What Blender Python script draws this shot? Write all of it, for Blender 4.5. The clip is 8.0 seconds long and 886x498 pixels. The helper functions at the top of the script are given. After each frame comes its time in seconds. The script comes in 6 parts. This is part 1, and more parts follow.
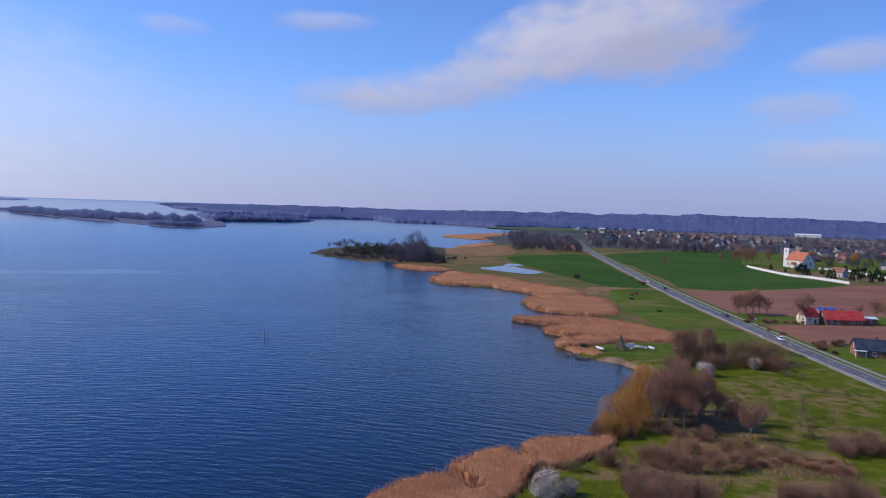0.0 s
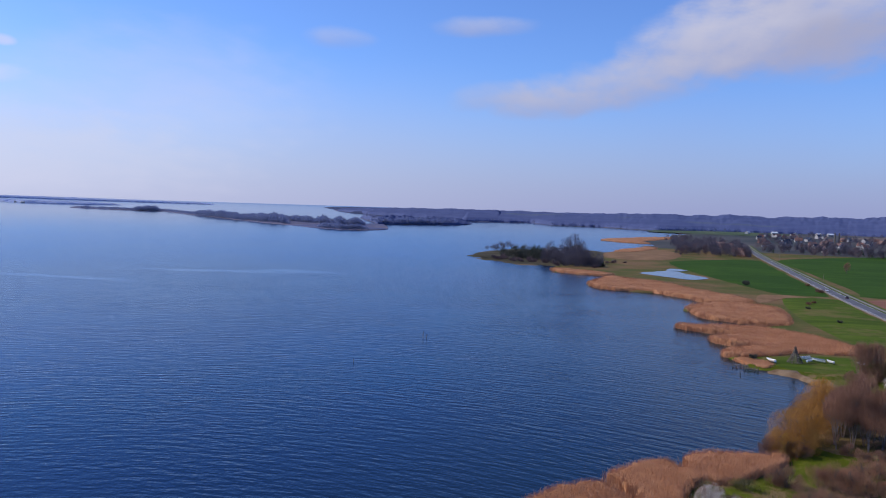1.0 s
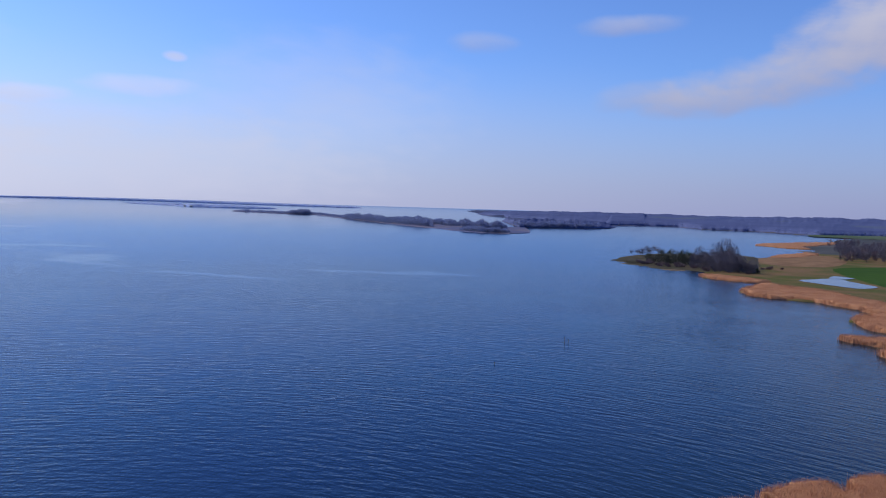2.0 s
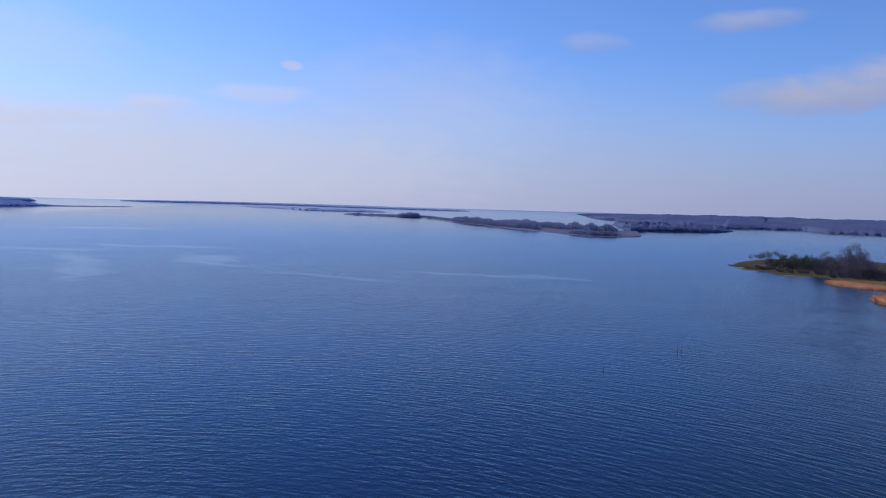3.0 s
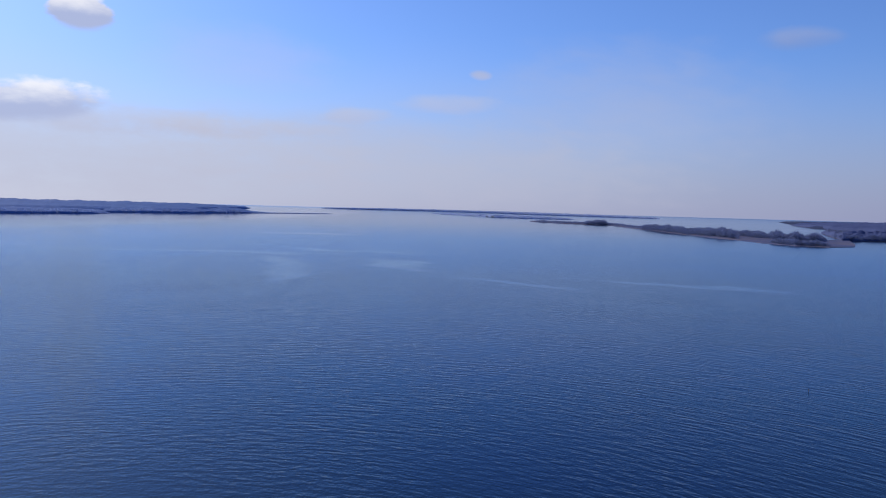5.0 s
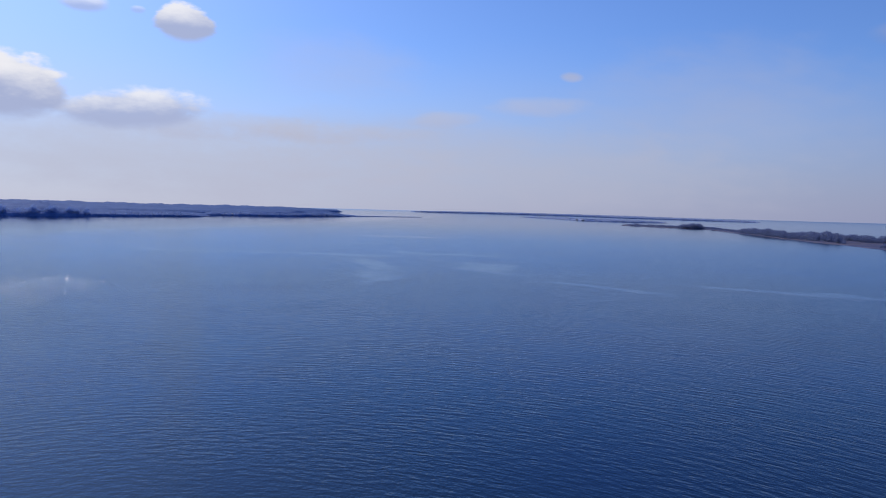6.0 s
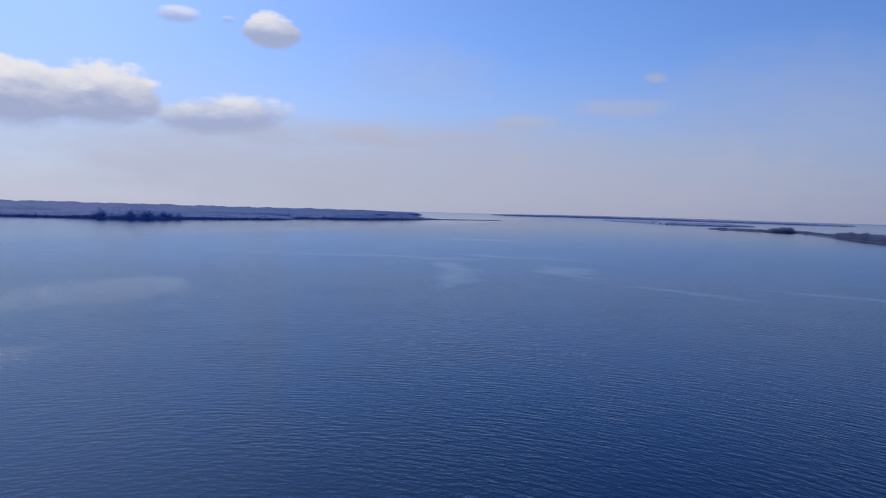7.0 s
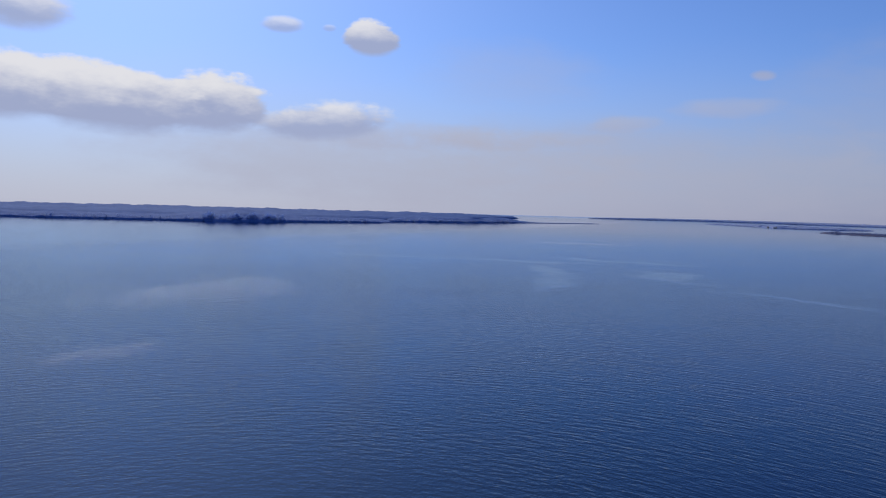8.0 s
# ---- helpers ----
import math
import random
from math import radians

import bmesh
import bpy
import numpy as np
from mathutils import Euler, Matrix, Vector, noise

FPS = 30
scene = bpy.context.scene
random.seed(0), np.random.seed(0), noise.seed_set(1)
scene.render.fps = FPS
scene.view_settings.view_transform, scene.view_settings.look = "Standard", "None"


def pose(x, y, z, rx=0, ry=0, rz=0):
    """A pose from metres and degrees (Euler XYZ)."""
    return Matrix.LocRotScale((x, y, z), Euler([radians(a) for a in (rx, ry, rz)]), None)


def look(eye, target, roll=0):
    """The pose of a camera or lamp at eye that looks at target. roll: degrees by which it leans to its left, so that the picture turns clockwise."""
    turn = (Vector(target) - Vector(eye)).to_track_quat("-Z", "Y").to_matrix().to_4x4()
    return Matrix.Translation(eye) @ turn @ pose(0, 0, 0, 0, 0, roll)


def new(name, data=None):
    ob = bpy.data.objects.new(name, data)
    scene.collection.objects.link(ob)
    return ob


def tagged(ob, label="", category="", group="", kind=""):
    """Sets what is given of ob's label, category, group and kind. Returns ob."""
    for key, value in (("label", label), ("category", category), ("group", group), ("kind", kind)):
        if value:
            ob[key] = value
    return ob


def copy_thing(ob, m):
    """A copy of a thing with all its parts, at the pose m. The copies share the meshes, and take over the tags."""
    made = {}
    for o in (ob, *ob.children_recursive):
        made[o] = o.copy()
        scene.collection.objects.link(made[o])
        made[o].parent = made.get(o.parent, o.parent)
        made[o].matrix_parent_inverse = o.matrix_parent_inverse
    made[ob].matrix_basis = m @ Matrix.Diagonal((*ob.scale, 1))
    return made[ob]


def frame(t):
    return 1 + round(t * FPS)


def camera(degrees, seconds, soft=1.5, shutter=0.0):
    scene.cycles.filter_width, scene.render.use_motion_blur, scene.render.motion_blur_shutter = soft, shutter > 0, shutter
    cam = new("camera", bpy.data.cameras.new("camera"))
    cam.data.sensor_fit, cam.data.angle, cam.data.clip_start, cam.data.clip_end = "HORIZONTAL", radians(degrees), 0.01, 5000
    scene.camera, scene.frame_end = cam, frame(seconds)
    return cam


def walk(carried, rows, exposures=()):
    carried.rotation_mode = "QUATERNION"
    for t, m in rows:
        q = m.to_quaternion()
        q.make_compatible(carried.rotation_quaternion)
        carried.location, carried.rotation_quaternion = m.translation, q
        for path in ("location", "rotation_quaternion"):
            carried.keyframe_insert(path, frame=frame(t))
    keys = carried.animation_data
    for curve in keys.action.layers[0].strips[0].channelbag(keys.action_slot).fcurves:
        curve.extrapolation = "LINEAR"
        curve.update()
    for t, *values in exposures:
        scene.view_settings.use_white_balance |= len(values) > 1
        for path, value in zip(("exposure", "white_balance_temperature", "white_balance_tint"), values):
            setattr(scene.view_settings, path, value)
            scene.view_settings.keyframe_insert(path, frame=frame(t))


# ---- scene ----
from mathutils import geometry

# camera: hovers 50 m above the lagoon's shore and turns to its left
EYE = 50.0
cam = camera(59.37, 8.0, soft=1.1)
PATH = [  # seconds, yaw, pitch, roll
    (0.0, 0.0, -3.0, -1.94), (0.5, 5.75, -3.07, -1.86), (1.0, 11.55, -3.14, -1.79), (1.5, 17.08, -3.2, -1.76),
    (2.0, 21.98, -3.21, -1.7), (3.5, 33.44, -3.17, -1.57), (4.0, 36.88, -3.12, -1.57), (4.5, 40.15, -3.08, -1.59),
    (6.0, 50.12, -2.97, -1.54), (6.5, 52.9, -2.93, -1.58), (7.0, 55.98, -2.89, -1.55), (7.5, 59.46, -2.85, -1.5),
    (8.0, 63.05, -2.83, -1.51)]
walk(cam, [(t, pose(0, 0, EYE, 90 + p, r, y)) for t, y, p, r in PATH], exposures=[(0.0, 0.30), (1.5, 0.19), (3.5, 0.01), (4.5, -0.10), (6.5, -0.32), (8.0, -0.44)])

# ---- sky and sun ----
SUN_AZ, SUN_EL = -88.0, 38.0   # degrees to the right of the first view, and above the horizon
sun = new("sun", bpy.data.lights.new("sun", "SUN"))
sun.data.energy, sun.data.angle, sun.data.color = 2.9, radians(0.55), (1.0, 0.90, 0.77)
sun.matrix_world = look((0, 0, 400), (-math.sin(radians(SUN_AZ)) * 100, -math.cos(radians(SUN_AZ)) * 100, 400 - 100 * math.tan(radians(SUN_EL))))


class Nodes:
    """Short hand for building node trees."""

    def __init__(self, tree):
        self.tree = tree
        tree.nodes.clear()

    def put(self, value, socket):
        if isinstance(value, bpy.types.NodeSocket):
            self.tree.links.new(value, socket)
        else:
            socket.default_value = value

    def node(self, kind, out=0, inputs=None, **settings):
        n = self.tree.nodes.new(kind)
        for key, value in settings.items():
            setattr(n, key, value)
        for key, value in (inputs or {}).items():
            self.put(value, n.inputs[key])
        return n.outputs[out]

    def math(self, operation, a, b=0.0, c=0.0):
        return self.node("ShaderNodeMath", 0, {0: a, 1: b, 2: c}, operation=operation)

    def ramp(self, value, low, high, to_low=0.0, to_high=1.0, smooth=True):
        return self.node("ShaderNodeMapRange", 0, {"Value": value, "From Min": low, "From Max": high, "To Min": to_low, "To Max": to_high},
                         interpolation_type="SMOOTHSTEP" if smooth else "LINEAR")

    def mix(self, factor, a, b):
        return self.node("ShaderNodeMix", 2, {0: factor, 6: a, 7: b}, data_type="RGBA")

    def noise(self, vector, scale, detail=4.0, rough=0.55, out=0):
        return self.node("ShaderNodeTexNoise", out, {"Vector": vector, "Scale": scale, "Detail": detail, "Roughness": rough})


world = bpy.data.worlds.new("sky")
scene.world = world
world.use_nodes = True
n = Nodes(world.node_tree)
way = n.node("ShaderNodeTexCoord", 0)
axes = n.tree.nodes.new("ShaderNodeSeparateXYZ")
n.put(way, axes.inputs[0])
dx, dy, dz = axes.outputs
az = n.math("DEGREES", n.math("ARCTAN2", dx, dy))
el = n.math("DEGREES", n.math("ARCSINE", dz))
sky = n.node("ShaderNodeTexSky", 0, sky_type="NISHITA", sun_disc=False, sun_elevation=radians(SUN_EL),
             sun_rotation=radians(SUN_AZ), altitude=50.0, air_density=1.0, dust_density=0.5, ozone_density=2.5)
SKY_STRENGTH = 0.085
base = n.node("ShaderNodeVectorMath", 0, {0: sky, 1: (SKY_STRENGTH * 0.79, SKY_STRENGTH * 1.06, SKY_STRENGTH * 1.71)}, operation="MULTIPLY")
# haze that thickens towards the horizon and towards the sun
grid = n.node("ShaderNodeCombineXYZ", 0, {0: az, 1: n.math("MULTIPLY", el, 2.2), 2: 3.1})
broad = n.noise(grid, 0.045, 3.0, 0.5)
towards = n.ramp(n.math("ABSOLUTE", n.math("SUBTRACT", az, SUN_AZ)), 0.0, 110.0, 1.0, 0.0)
reach = n.math("MULTIPLY_ADD", towards, 3.0, n.math("MULTIPLY_ADD", broad, 5.0, 5.5))
thick = n.math("MULTIPLY", n.ramp(n.math("DIVIDE", el, reach), -0.1, 1.25, 1.0, 0.0), 0.85)
haze = n.mix(towards, (0.258, 0.283, 0.515, 1), (0.60, 0.62, 0.80, 1))
# the pale aureole round the sun
SUNWARD = (math.sin(radians(SUN_AZ)) * math.cos(radians(SUN_EL)), math.cos(radians(SUN_AZ)) * math.cos(radians(SUN_EL)), math.sin(radians(SUN_EL)))
near_sun = n.math("POWER", n.math("MAXIMUM", n.node("ShaderNodeVectorMath", 1, {0: way, 1: SUNWARD}, operation="DOT_PRODUCT"), 0.0), 14.0)
glow = n.node("ShaderNodeVectorMath", 0, {0: (0.50, 0.52, 0.58), "Scale": near_sun}, operation="SCALE")
tone = n.node("ShaderNodeVectorMath", 0, {0: n.mix(thick, base, haze), 1: glow}, operation="ADD")
# clouds: azimuth, elevation, half width, half height, cover, whiteness, softness, slope
CLOUDS = [
    (13.0, 13.0, 9.6, 4.4, 0.95, 0.40, 0.9, 0.0), (15.5, 11.6, 6.0, 1.9, 0.75, 0.20, 0.9, 0.10), (6.5, 11.6, 7.0, 3.2, 0.9, 0.46, 0.9, 0.12), (1.0, 9.0, 9.0, 2.3, 0.85, 0.40, 1.0, 0.16), (-4.0, 7.6, 6.0, 1.3, 0.6, 0.36, 1.0, 0.05),
    (23.0, 15.4, 11.0, 1.3, 0.6, 0.45, 1.0, 0.0), (28.0, 10.6, 5.0, 1.5, 0.75, 0.38, 1.0, 0.1), (24.2, 7.4, 4.5, 1.5, 0.62, 0.34, 1.1, 0.0), (26.5, 4.4, 7.0, 1.3, 0.66, 0.38, 1.1, 0.0),
    (-19.4, 11.7, 3.0, 0.9, 0.42, 0.45, 1.1, 0.0), (-9.0, 12.9, 4.4, 0.9, 0.55, 0.45, 1.0, 0.03), (-8.5, 8.0, 3.5, 1.3, 0.35, 0.36, 1.0, 0.1),
    (-41.1, 9.6, 1.0, 0.45, 0.6, 0.6, 0.8, 0.0), (-43.5, 7.5, 4.5, 0.9, 0.5, 0.69, 0.9, 0.02), (-50.0, 6.5, 3.2, 0.7, 0.55, 0.69, 0.9, 0.06), (-59.0, 5.2, 9.0, 0.9, 0.55, 0.69, 0.9, 0.02), (-58.0, 10.0, 9.0, 3.0, 0.3, 0.66, 1.2, 0.0), (-31.0, 7.5, 13.0, 5.5, 0.32, 0.56, 1.2, 0.0),
    (-46.0, 3.2, 24.0, 4.2, 0.5, 0.60, 1.0, -0.05), (-68.0, 3.2, 22.0, 3.6, 0.6, 0.66, 0.9, -0.02),
    (-66.0, 5.3, 9.0, 1.3, 0.6, 0.69, 1.0, 0.0), (-68.5, 12.1, 2.3, 1.4, 0.97, 0.8, 0.28, 0.0), (-74.9, 12.75, 1.6, 0.65, 0.7, 0.8, 0.7, 0.0), (-71.6, 12.7, 0.6, 0.3, 0.5, 0.8, 0.7, 0.0), (-71.8, 6.2, 5.4, 1.6, 0.9, 0.72, 0.5, 0.05), (-79.8, 7.0, 4.4, 2.4, 1.0, 0.85, 0.35, 0.0),
    (-86.0, 6.9, 6.8, 2.6, 1.0, 0.85, 0.35, -0.05), (-94.0, 7.2, 6.5, 2.5, 1.0, 0.85, 0.4, 0.0), (-91.6, 12.2, 3.6, 1.6, 0.9, 0.9, 0.7, 0.0)]
puff = n.noise(grid, 0.55, 6.0, 0.55)
wisp = n.noise(grid, 0.14, 4.0, 0.6)
rough = n.math("ADD", n.math("MULTIPLY", n.math("SUBTRACT", puff, 0.5), 2.0), n.math("MULTIPLY", n.math("SUBTRACT", wisp, 0.5), 2.2))
smoother = n.math("MULTIPLY_ADD", n.math("SUBTRACT", puff, 0.5), 1.2, n.math("MULTIPLY", n.math("SUBTRACT", wisp, 0.5), 2.2))
for a, e, w, h, cover, white, soft, tilt in CLOUDS:
    grain = rough if white > 0.7 else smoother
    along = n.math("SUBTRACT", az, a)
    u = n.math("DIVIDE", along, w)
    v = n.math("DIVIDE", n.math("SUBTRACT", n.math("SUBTRACT", el, e), n.math("MULTIPLY", along, tilt)), h)
    body = n.math("SUBTRACT", 1.0, n.math("ADD", n.math("MULTIPLY", u, u), n.math("MULTIPLY", v, v)))
    mask = n.math("MULTIPLY", n.ramp(n.math("ADD", body, n.math("MULTIPLY", grain, n.ramp(v, -0.8, 0.1, 0.2, 0.6) if white > 0.7 else 0.5)), 0.0, n.ramp(v, -0.9, -0.2, 0.8, soft * 1.25) if white > 0.7 else soft * 1.25), cover)
    lit = n.ramp(n.math("ADD", v, n.math("MULTIPLY", grain, 0.45 if white > 0.7 else 0.16)), *((-0.35, 0.75) if white > 0.7 else (-0.8, 0.6)))
    if white > 0.7:
        shade, light = (0.47, 0.54, 0.80, 1), (1.02, 1.02, 1.08, 1)
    else:
        shade, light = ((0.31, 0.33, 0.50, 1) if white < 0.5 else (0.56, 0.57, 0.73, 1)), (0.20 + 0.60 * white, 0.205 + 0.60 * white, 0.34 + 0.58 * white, 1)
    tone = n.mix(mask, tone, n.mix(lit, shade, light))
out = n.tree.nodes.new("ShaderNodeOutputWorld")
n.put(n.node("ShaderNodeBackground", 0, {0: tone, 1: 1.0}), out.inputs[0])


# ---- materials ----
def material(name, build, rough=0.8, spec=0.3, metal=0.0):
    """A principled surface; build(n, place) gives its colour and, if it likes, a height for the bump with its depth."""
    m = bpy.data.materials.new(name)
    m.use_nodes = True
    n = Nodes(m.node_tree)
    place = n.node("ShaderNodeNewGeometry", 0)
    colour, *relief = build(n, place)
    values = {"Base Color": colour, "Roughness": rough, "Metallic": metal, "Specular IOR Level": spec}
    if relief:
        values["Normal"] = n.node("ShaderNodeBump", 0, {"Height": relief[0], "Distance": relief[1], "Strength": 1.0})
    out = n.tree.nodes.new("ShaderNodeOutputMaterial")
    n.put(n.node("ShaderNodeBsdfPrincipled", 0, values), out.inputs[0])
    return m


def hazed_twigs(name, a, b, scale):
    """Massed far twigs: they scatter light both ways, brightened to stand in for haze."""
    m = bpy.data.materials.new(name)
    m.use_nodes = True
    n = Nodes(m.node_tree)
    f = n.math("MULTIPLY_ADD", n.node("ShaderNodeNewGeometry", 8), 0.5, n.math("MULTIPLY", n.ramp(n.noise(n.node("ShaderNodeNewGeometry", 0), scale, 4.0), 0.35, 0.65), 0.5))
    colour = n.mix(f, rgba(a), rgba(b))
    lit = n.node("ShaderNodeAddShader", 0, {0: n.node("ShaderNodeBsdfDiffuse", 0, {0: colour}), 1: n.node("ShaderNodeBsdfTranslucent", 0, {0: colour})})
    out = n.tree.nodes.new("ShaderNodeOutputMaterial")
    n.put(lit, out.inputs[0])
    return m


def rgba(c):
    return (*c, 1.0)


def two(name, a, b, scale, fine=None, depth=0.0, per="", rough=0.85, spec=0.06, metal=0.0, low=0.35, high=0.65):
    """A surface that wavers between two colours at one scale and is grained at a finer one. per: island or object, for pieces that differ singly."""
    def build(n, place):
        f = n.ramp(n.noise(place, scale, 4.0), low, high)
        if per == "island":
            f = n.math("MULTIPLY_ADD", n.node("ShaderNodeNewGeometry", 8), 0.6, n.math("MULTIPLY", f, 0.4))
        if per == "object":
            f = n.math("MULTIPLY_ADD", n.node("ShaderNodeObjectInfo", 5), 0.7, n.math("MULTIPLY", f, 0.3))
        colour = n.mix(f, rgba(a), rgba(b))
        if fine:
            g = n.noise(place, fine, 3.0)
            colour = n.mix(n.ramp(g, 0.3, 0.7, 0.0, 0.35), colour, n.node("ShaderNodeVectorMath", 0, {0: colour, 1: (0.55, 0.55, 0.55)}, operation="MULTIPLY"))
            if depth:
                return colour, g, depth
        return (colour,)
    return material(name, build, rough, spec, metal)


# smooth slicks on the lagoon: middle x, y, half length, half width, heading of its long side
SLICKS = [(-726, 388, 150, 17, 42), (-560, 402, 80, 15, 109), (-450, 330, 85, 20, 135), (-488, 458, 70, 16, 102), (-1073, 790, 90, 22, 30), (-330, 420, 60, 12, 95), (-250, 520, 90, 12, 80), (-640, 560, 90, 13, 60)]


def water_surface(name, body, silt):
    """Open water: wind waves that bend round the shore, slicks of calmer water further out, and silt that shows in the shallows."""
    m = bpy.data.materials.new(name)
    m.use_nodes = True
    n = Nodes(m.node_tree)
    place = n.node("ShaderNodeNewGeometry", 0)
    parts = n.tree.nodes.new("ShaderNodeSeparateXYZ")
    n.put(place, parts.inputs[0])
    px, py = parts.outputs[0], parts.outputs[1]
    # wave crests lie on wide arcs round the headland
    ox = n.math("ADD", px, 60.0)
    turn = n.math("ARCTAN2", ox, py)
    out_to = n.math("SQRT", n.math("ADD", n.math("MULTIPLY", ox, ox), n.math("MULTIPLY", py, py)))
    arcs = n.node("ShaderNodeCombineXYZ", 0, {0: n.math("MULTIPLY", turn, 45.0), 1: out_to, 2: 0.0})
    cross = n.node("ShaderNodeCombineXYZ", 0, {0: n.math("MULTIPLY", turn, 120.0), 1: n.math("MULTIPLY_ADD", turn, 30.0, out_to), 2: 4.0})
    waves = n.noise(arcs, 0.55, 1.5, 0.5)
    lesser = n.noise(cross, 1.1, 2.0, 0.5)
    chop = n.noise(place, 1.5, 3.0, 0.6)
    group = n.noise(place, 0.02, 3.0, 0.6)
    gust = n.noise(place, 0.012, 3.0, 0.6)
    # slicks
    stray = n.node("ShaderNodeVectorMath", 0, {0: n.node("ShaderNodeVectorMath", 0, {0: n.noise(place, 0.006, 3.0, 0.6, out=1), 1: (0.5, 0.5, 0.5)}, operation="SUBTRACT"), 1: (150.0, 150.0, 0.0)}, operation="MULTIPLY")
    strayed = n.tree.nodes.new("ShaderNodeSeparateXYZ")
    n.put(n.node("ShaderNodeVectorMath", 0, {0: place, 1: stray}, operation="ADD"), strayed.inputs[0])
    sx, sy = strayed.outputs[0], strayed.outputs[1]
    calm = 0.0
    for cx, cy, half, wide, heading in SLICKS:
        s, c = math.sin(radians(heading)), math.cos(radians(heading))
        ex, ey = n.math("SUBTRACT", sx, cx), n.math("SUBTRACT", sy, cy)
        u = n.math("DIVIDE", n.math("ADD", n.math("MULTIPLY", ex, s), n.math("MULTIPLY", ey, c)), half)
        v = n.math("DIVIDE", n.math("SUBTRACT", n.math("MULTIPLY", ex, c), n.math("MULTIPLY", ey, s)), wide)
        calm = n.math("MAXIMUM", calm, n.ramp(n.math("ADD", n.math("MULTIPLY", u, u), n.math("MULTIPLY", v, v)), 0.0, 1.6, 0.5, 0.0))
    lee = n.math("ADD", n.math("MULTIPLY", n.math("ADD", sx, 903.0), -0.783), n.math("MULTIPLY", n.math("ADD", sy, 43.0), -0.622))
    calm = n.math("MAXIMUM", calm, n.ramp(lee, -40.0, 120.0, 0.0, 0.5))
    streak = n.node("ShaderNodeMapping", 0, {"Vector": place, "Scale": (0.4, 1.0, 1.0)})
    calm = n.math("MAXIMUM", calm, n.ramp(n.noise(streak, 0.006, 4.0, 0.6), 0.60, 0.85, 0.0, 0.35))
    height = n.math("ADD", n.math("MULTIPLY", waves, 1.0), n.math("ADD", n.math("MULTIPLY", lesser, 0.40), n.math("MULTIPLY", chop, 0.10)))
    reach = n.node("ShaderNodeVectorMath", 1, {0: place}, operation="LENGTH")
    strength = n.math("MULTIPLY", n.ramp(group, 0.32, 0.68, 0.70, 1.15), n.math("SUBTRACT", 1.0, n.math("MULTIPLY", calm, 0.75)))
    strength = n.math("MULTIPLY", strength, n.math("MULTIPLY", n.ramp(reach, 250.0, 900.0, 1.0, 0.7), n.ramp(reach, 900.0, 2600.0, 1.0, 0.4)))
    normal = n.node("ShaderNodeBump", 0, {"Height": height, "Distance": 0.215, "Strength": strength})
    tint = n.mix(n.ramp(n.noise(place, 0.006, 3.0), 0.35, 0.65), rgba(body), rgba(silt))
    shallow = n.math("MULTIPLY", n.ramp(px, -110.0, 50.0), n.ramp(py, 350.0, 700.0, 1.0, 0.3))
    tint = n.mix(shallow, tint, (0.0075, 0.0160, 0.0240, 1))
    ruffled = n.math("MULTIPLY", n.ramp(reach, 200.0, 800.0, 0.0, 0.16), n.ramp(reach, 900.0, 2200.0, 1.0, 0.6))
    gloss = n.math("ADD", n.ramp(gust, 0.3, 0.7, 0.06, 0.09), n.math("MULTIPLY", ruffled, n.math("SUBTRACT", 1.0, n.math("MULTIPLY", calm, 0.8))))
    out = n.tree.nodes.new("ShaderNodeOutputMaterial")
    # reflection tint, blue near and paler far off: distance haze put into the colour
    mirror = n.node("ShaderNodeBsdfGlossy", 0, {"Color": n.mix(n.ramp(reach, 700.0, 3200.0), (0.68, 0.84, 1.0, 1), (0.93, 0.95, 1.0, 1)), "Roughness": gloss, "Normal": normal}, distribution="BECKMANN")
    depths = n.node("ShaderNodeBsdfDiffuse", 0, {"Color": tint})
    share = n.math("MULTIPLY", n.node("ShaderNodeFresnel", 0, {"IOR": 1.333, "Normal": normal}), n.math("MULTIPLY_ADD", calm, 0.24, 0.88))
    n.put(n.node("ShaderNodeMixShader", 0, {0: share, 1: depths, 2: mirror}), out.inputs[0])
    return m


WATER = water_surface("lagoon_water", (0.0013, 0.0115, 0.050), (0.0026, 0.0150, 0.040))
POND = two("pond_water", (0.05, 0.07, 0.09), (0.06, 0.08, 0.1), 0.1, rough=0.14, spec=0.27)


def meadow_colour(n, place):
    big = n.noise(place, 0.035, 5.0, 0.6)
    mid = n.noise(place, 0.22, 4.0, 0.6)
    fine = n.noise(place, 1.6, 4.0, 0.65)
    green = n.mix(n.ramp(mid, 0.3, 0.7), (0.066, 0.080, 0.007, 1), (0.108, 0.132, 0.008, 1))
    dry = n.mix(n.ramp(fine, 0.3, 0.7), (0.14, 0.098, 0.040, 1), (0.25, 0.17, 0.085, 1))
    f = n.ramp(n.math("ADD", big, n.math("MULTIPLY", n.math("SUBTRACT", mid, 0.5), 0.8)), 0.47, 0.64)
    colour = n.mix(f, green, dry)
    return n.mix(n.ramp(fine, 0.42, 0.75, 0.0, 0.5), colour, (0.05, 0.06, 0.015, 1)), fine, 0.35


MEADOW = material("rough_meadow", meadow_colour, 0.9, 0.04)
LAND = two("marsh_land", (0.085, 0.095, 0.022), (0.19, 0.115, 0.055), 0.018, 0.3, 0.3)
# far ground takes a bluish base colour that includes air haze
PLAIN = two("hazed_farmland", (0.055, 0.066, 0.066), (0.105, 0.094, 0.092), 0.004, 0.03)


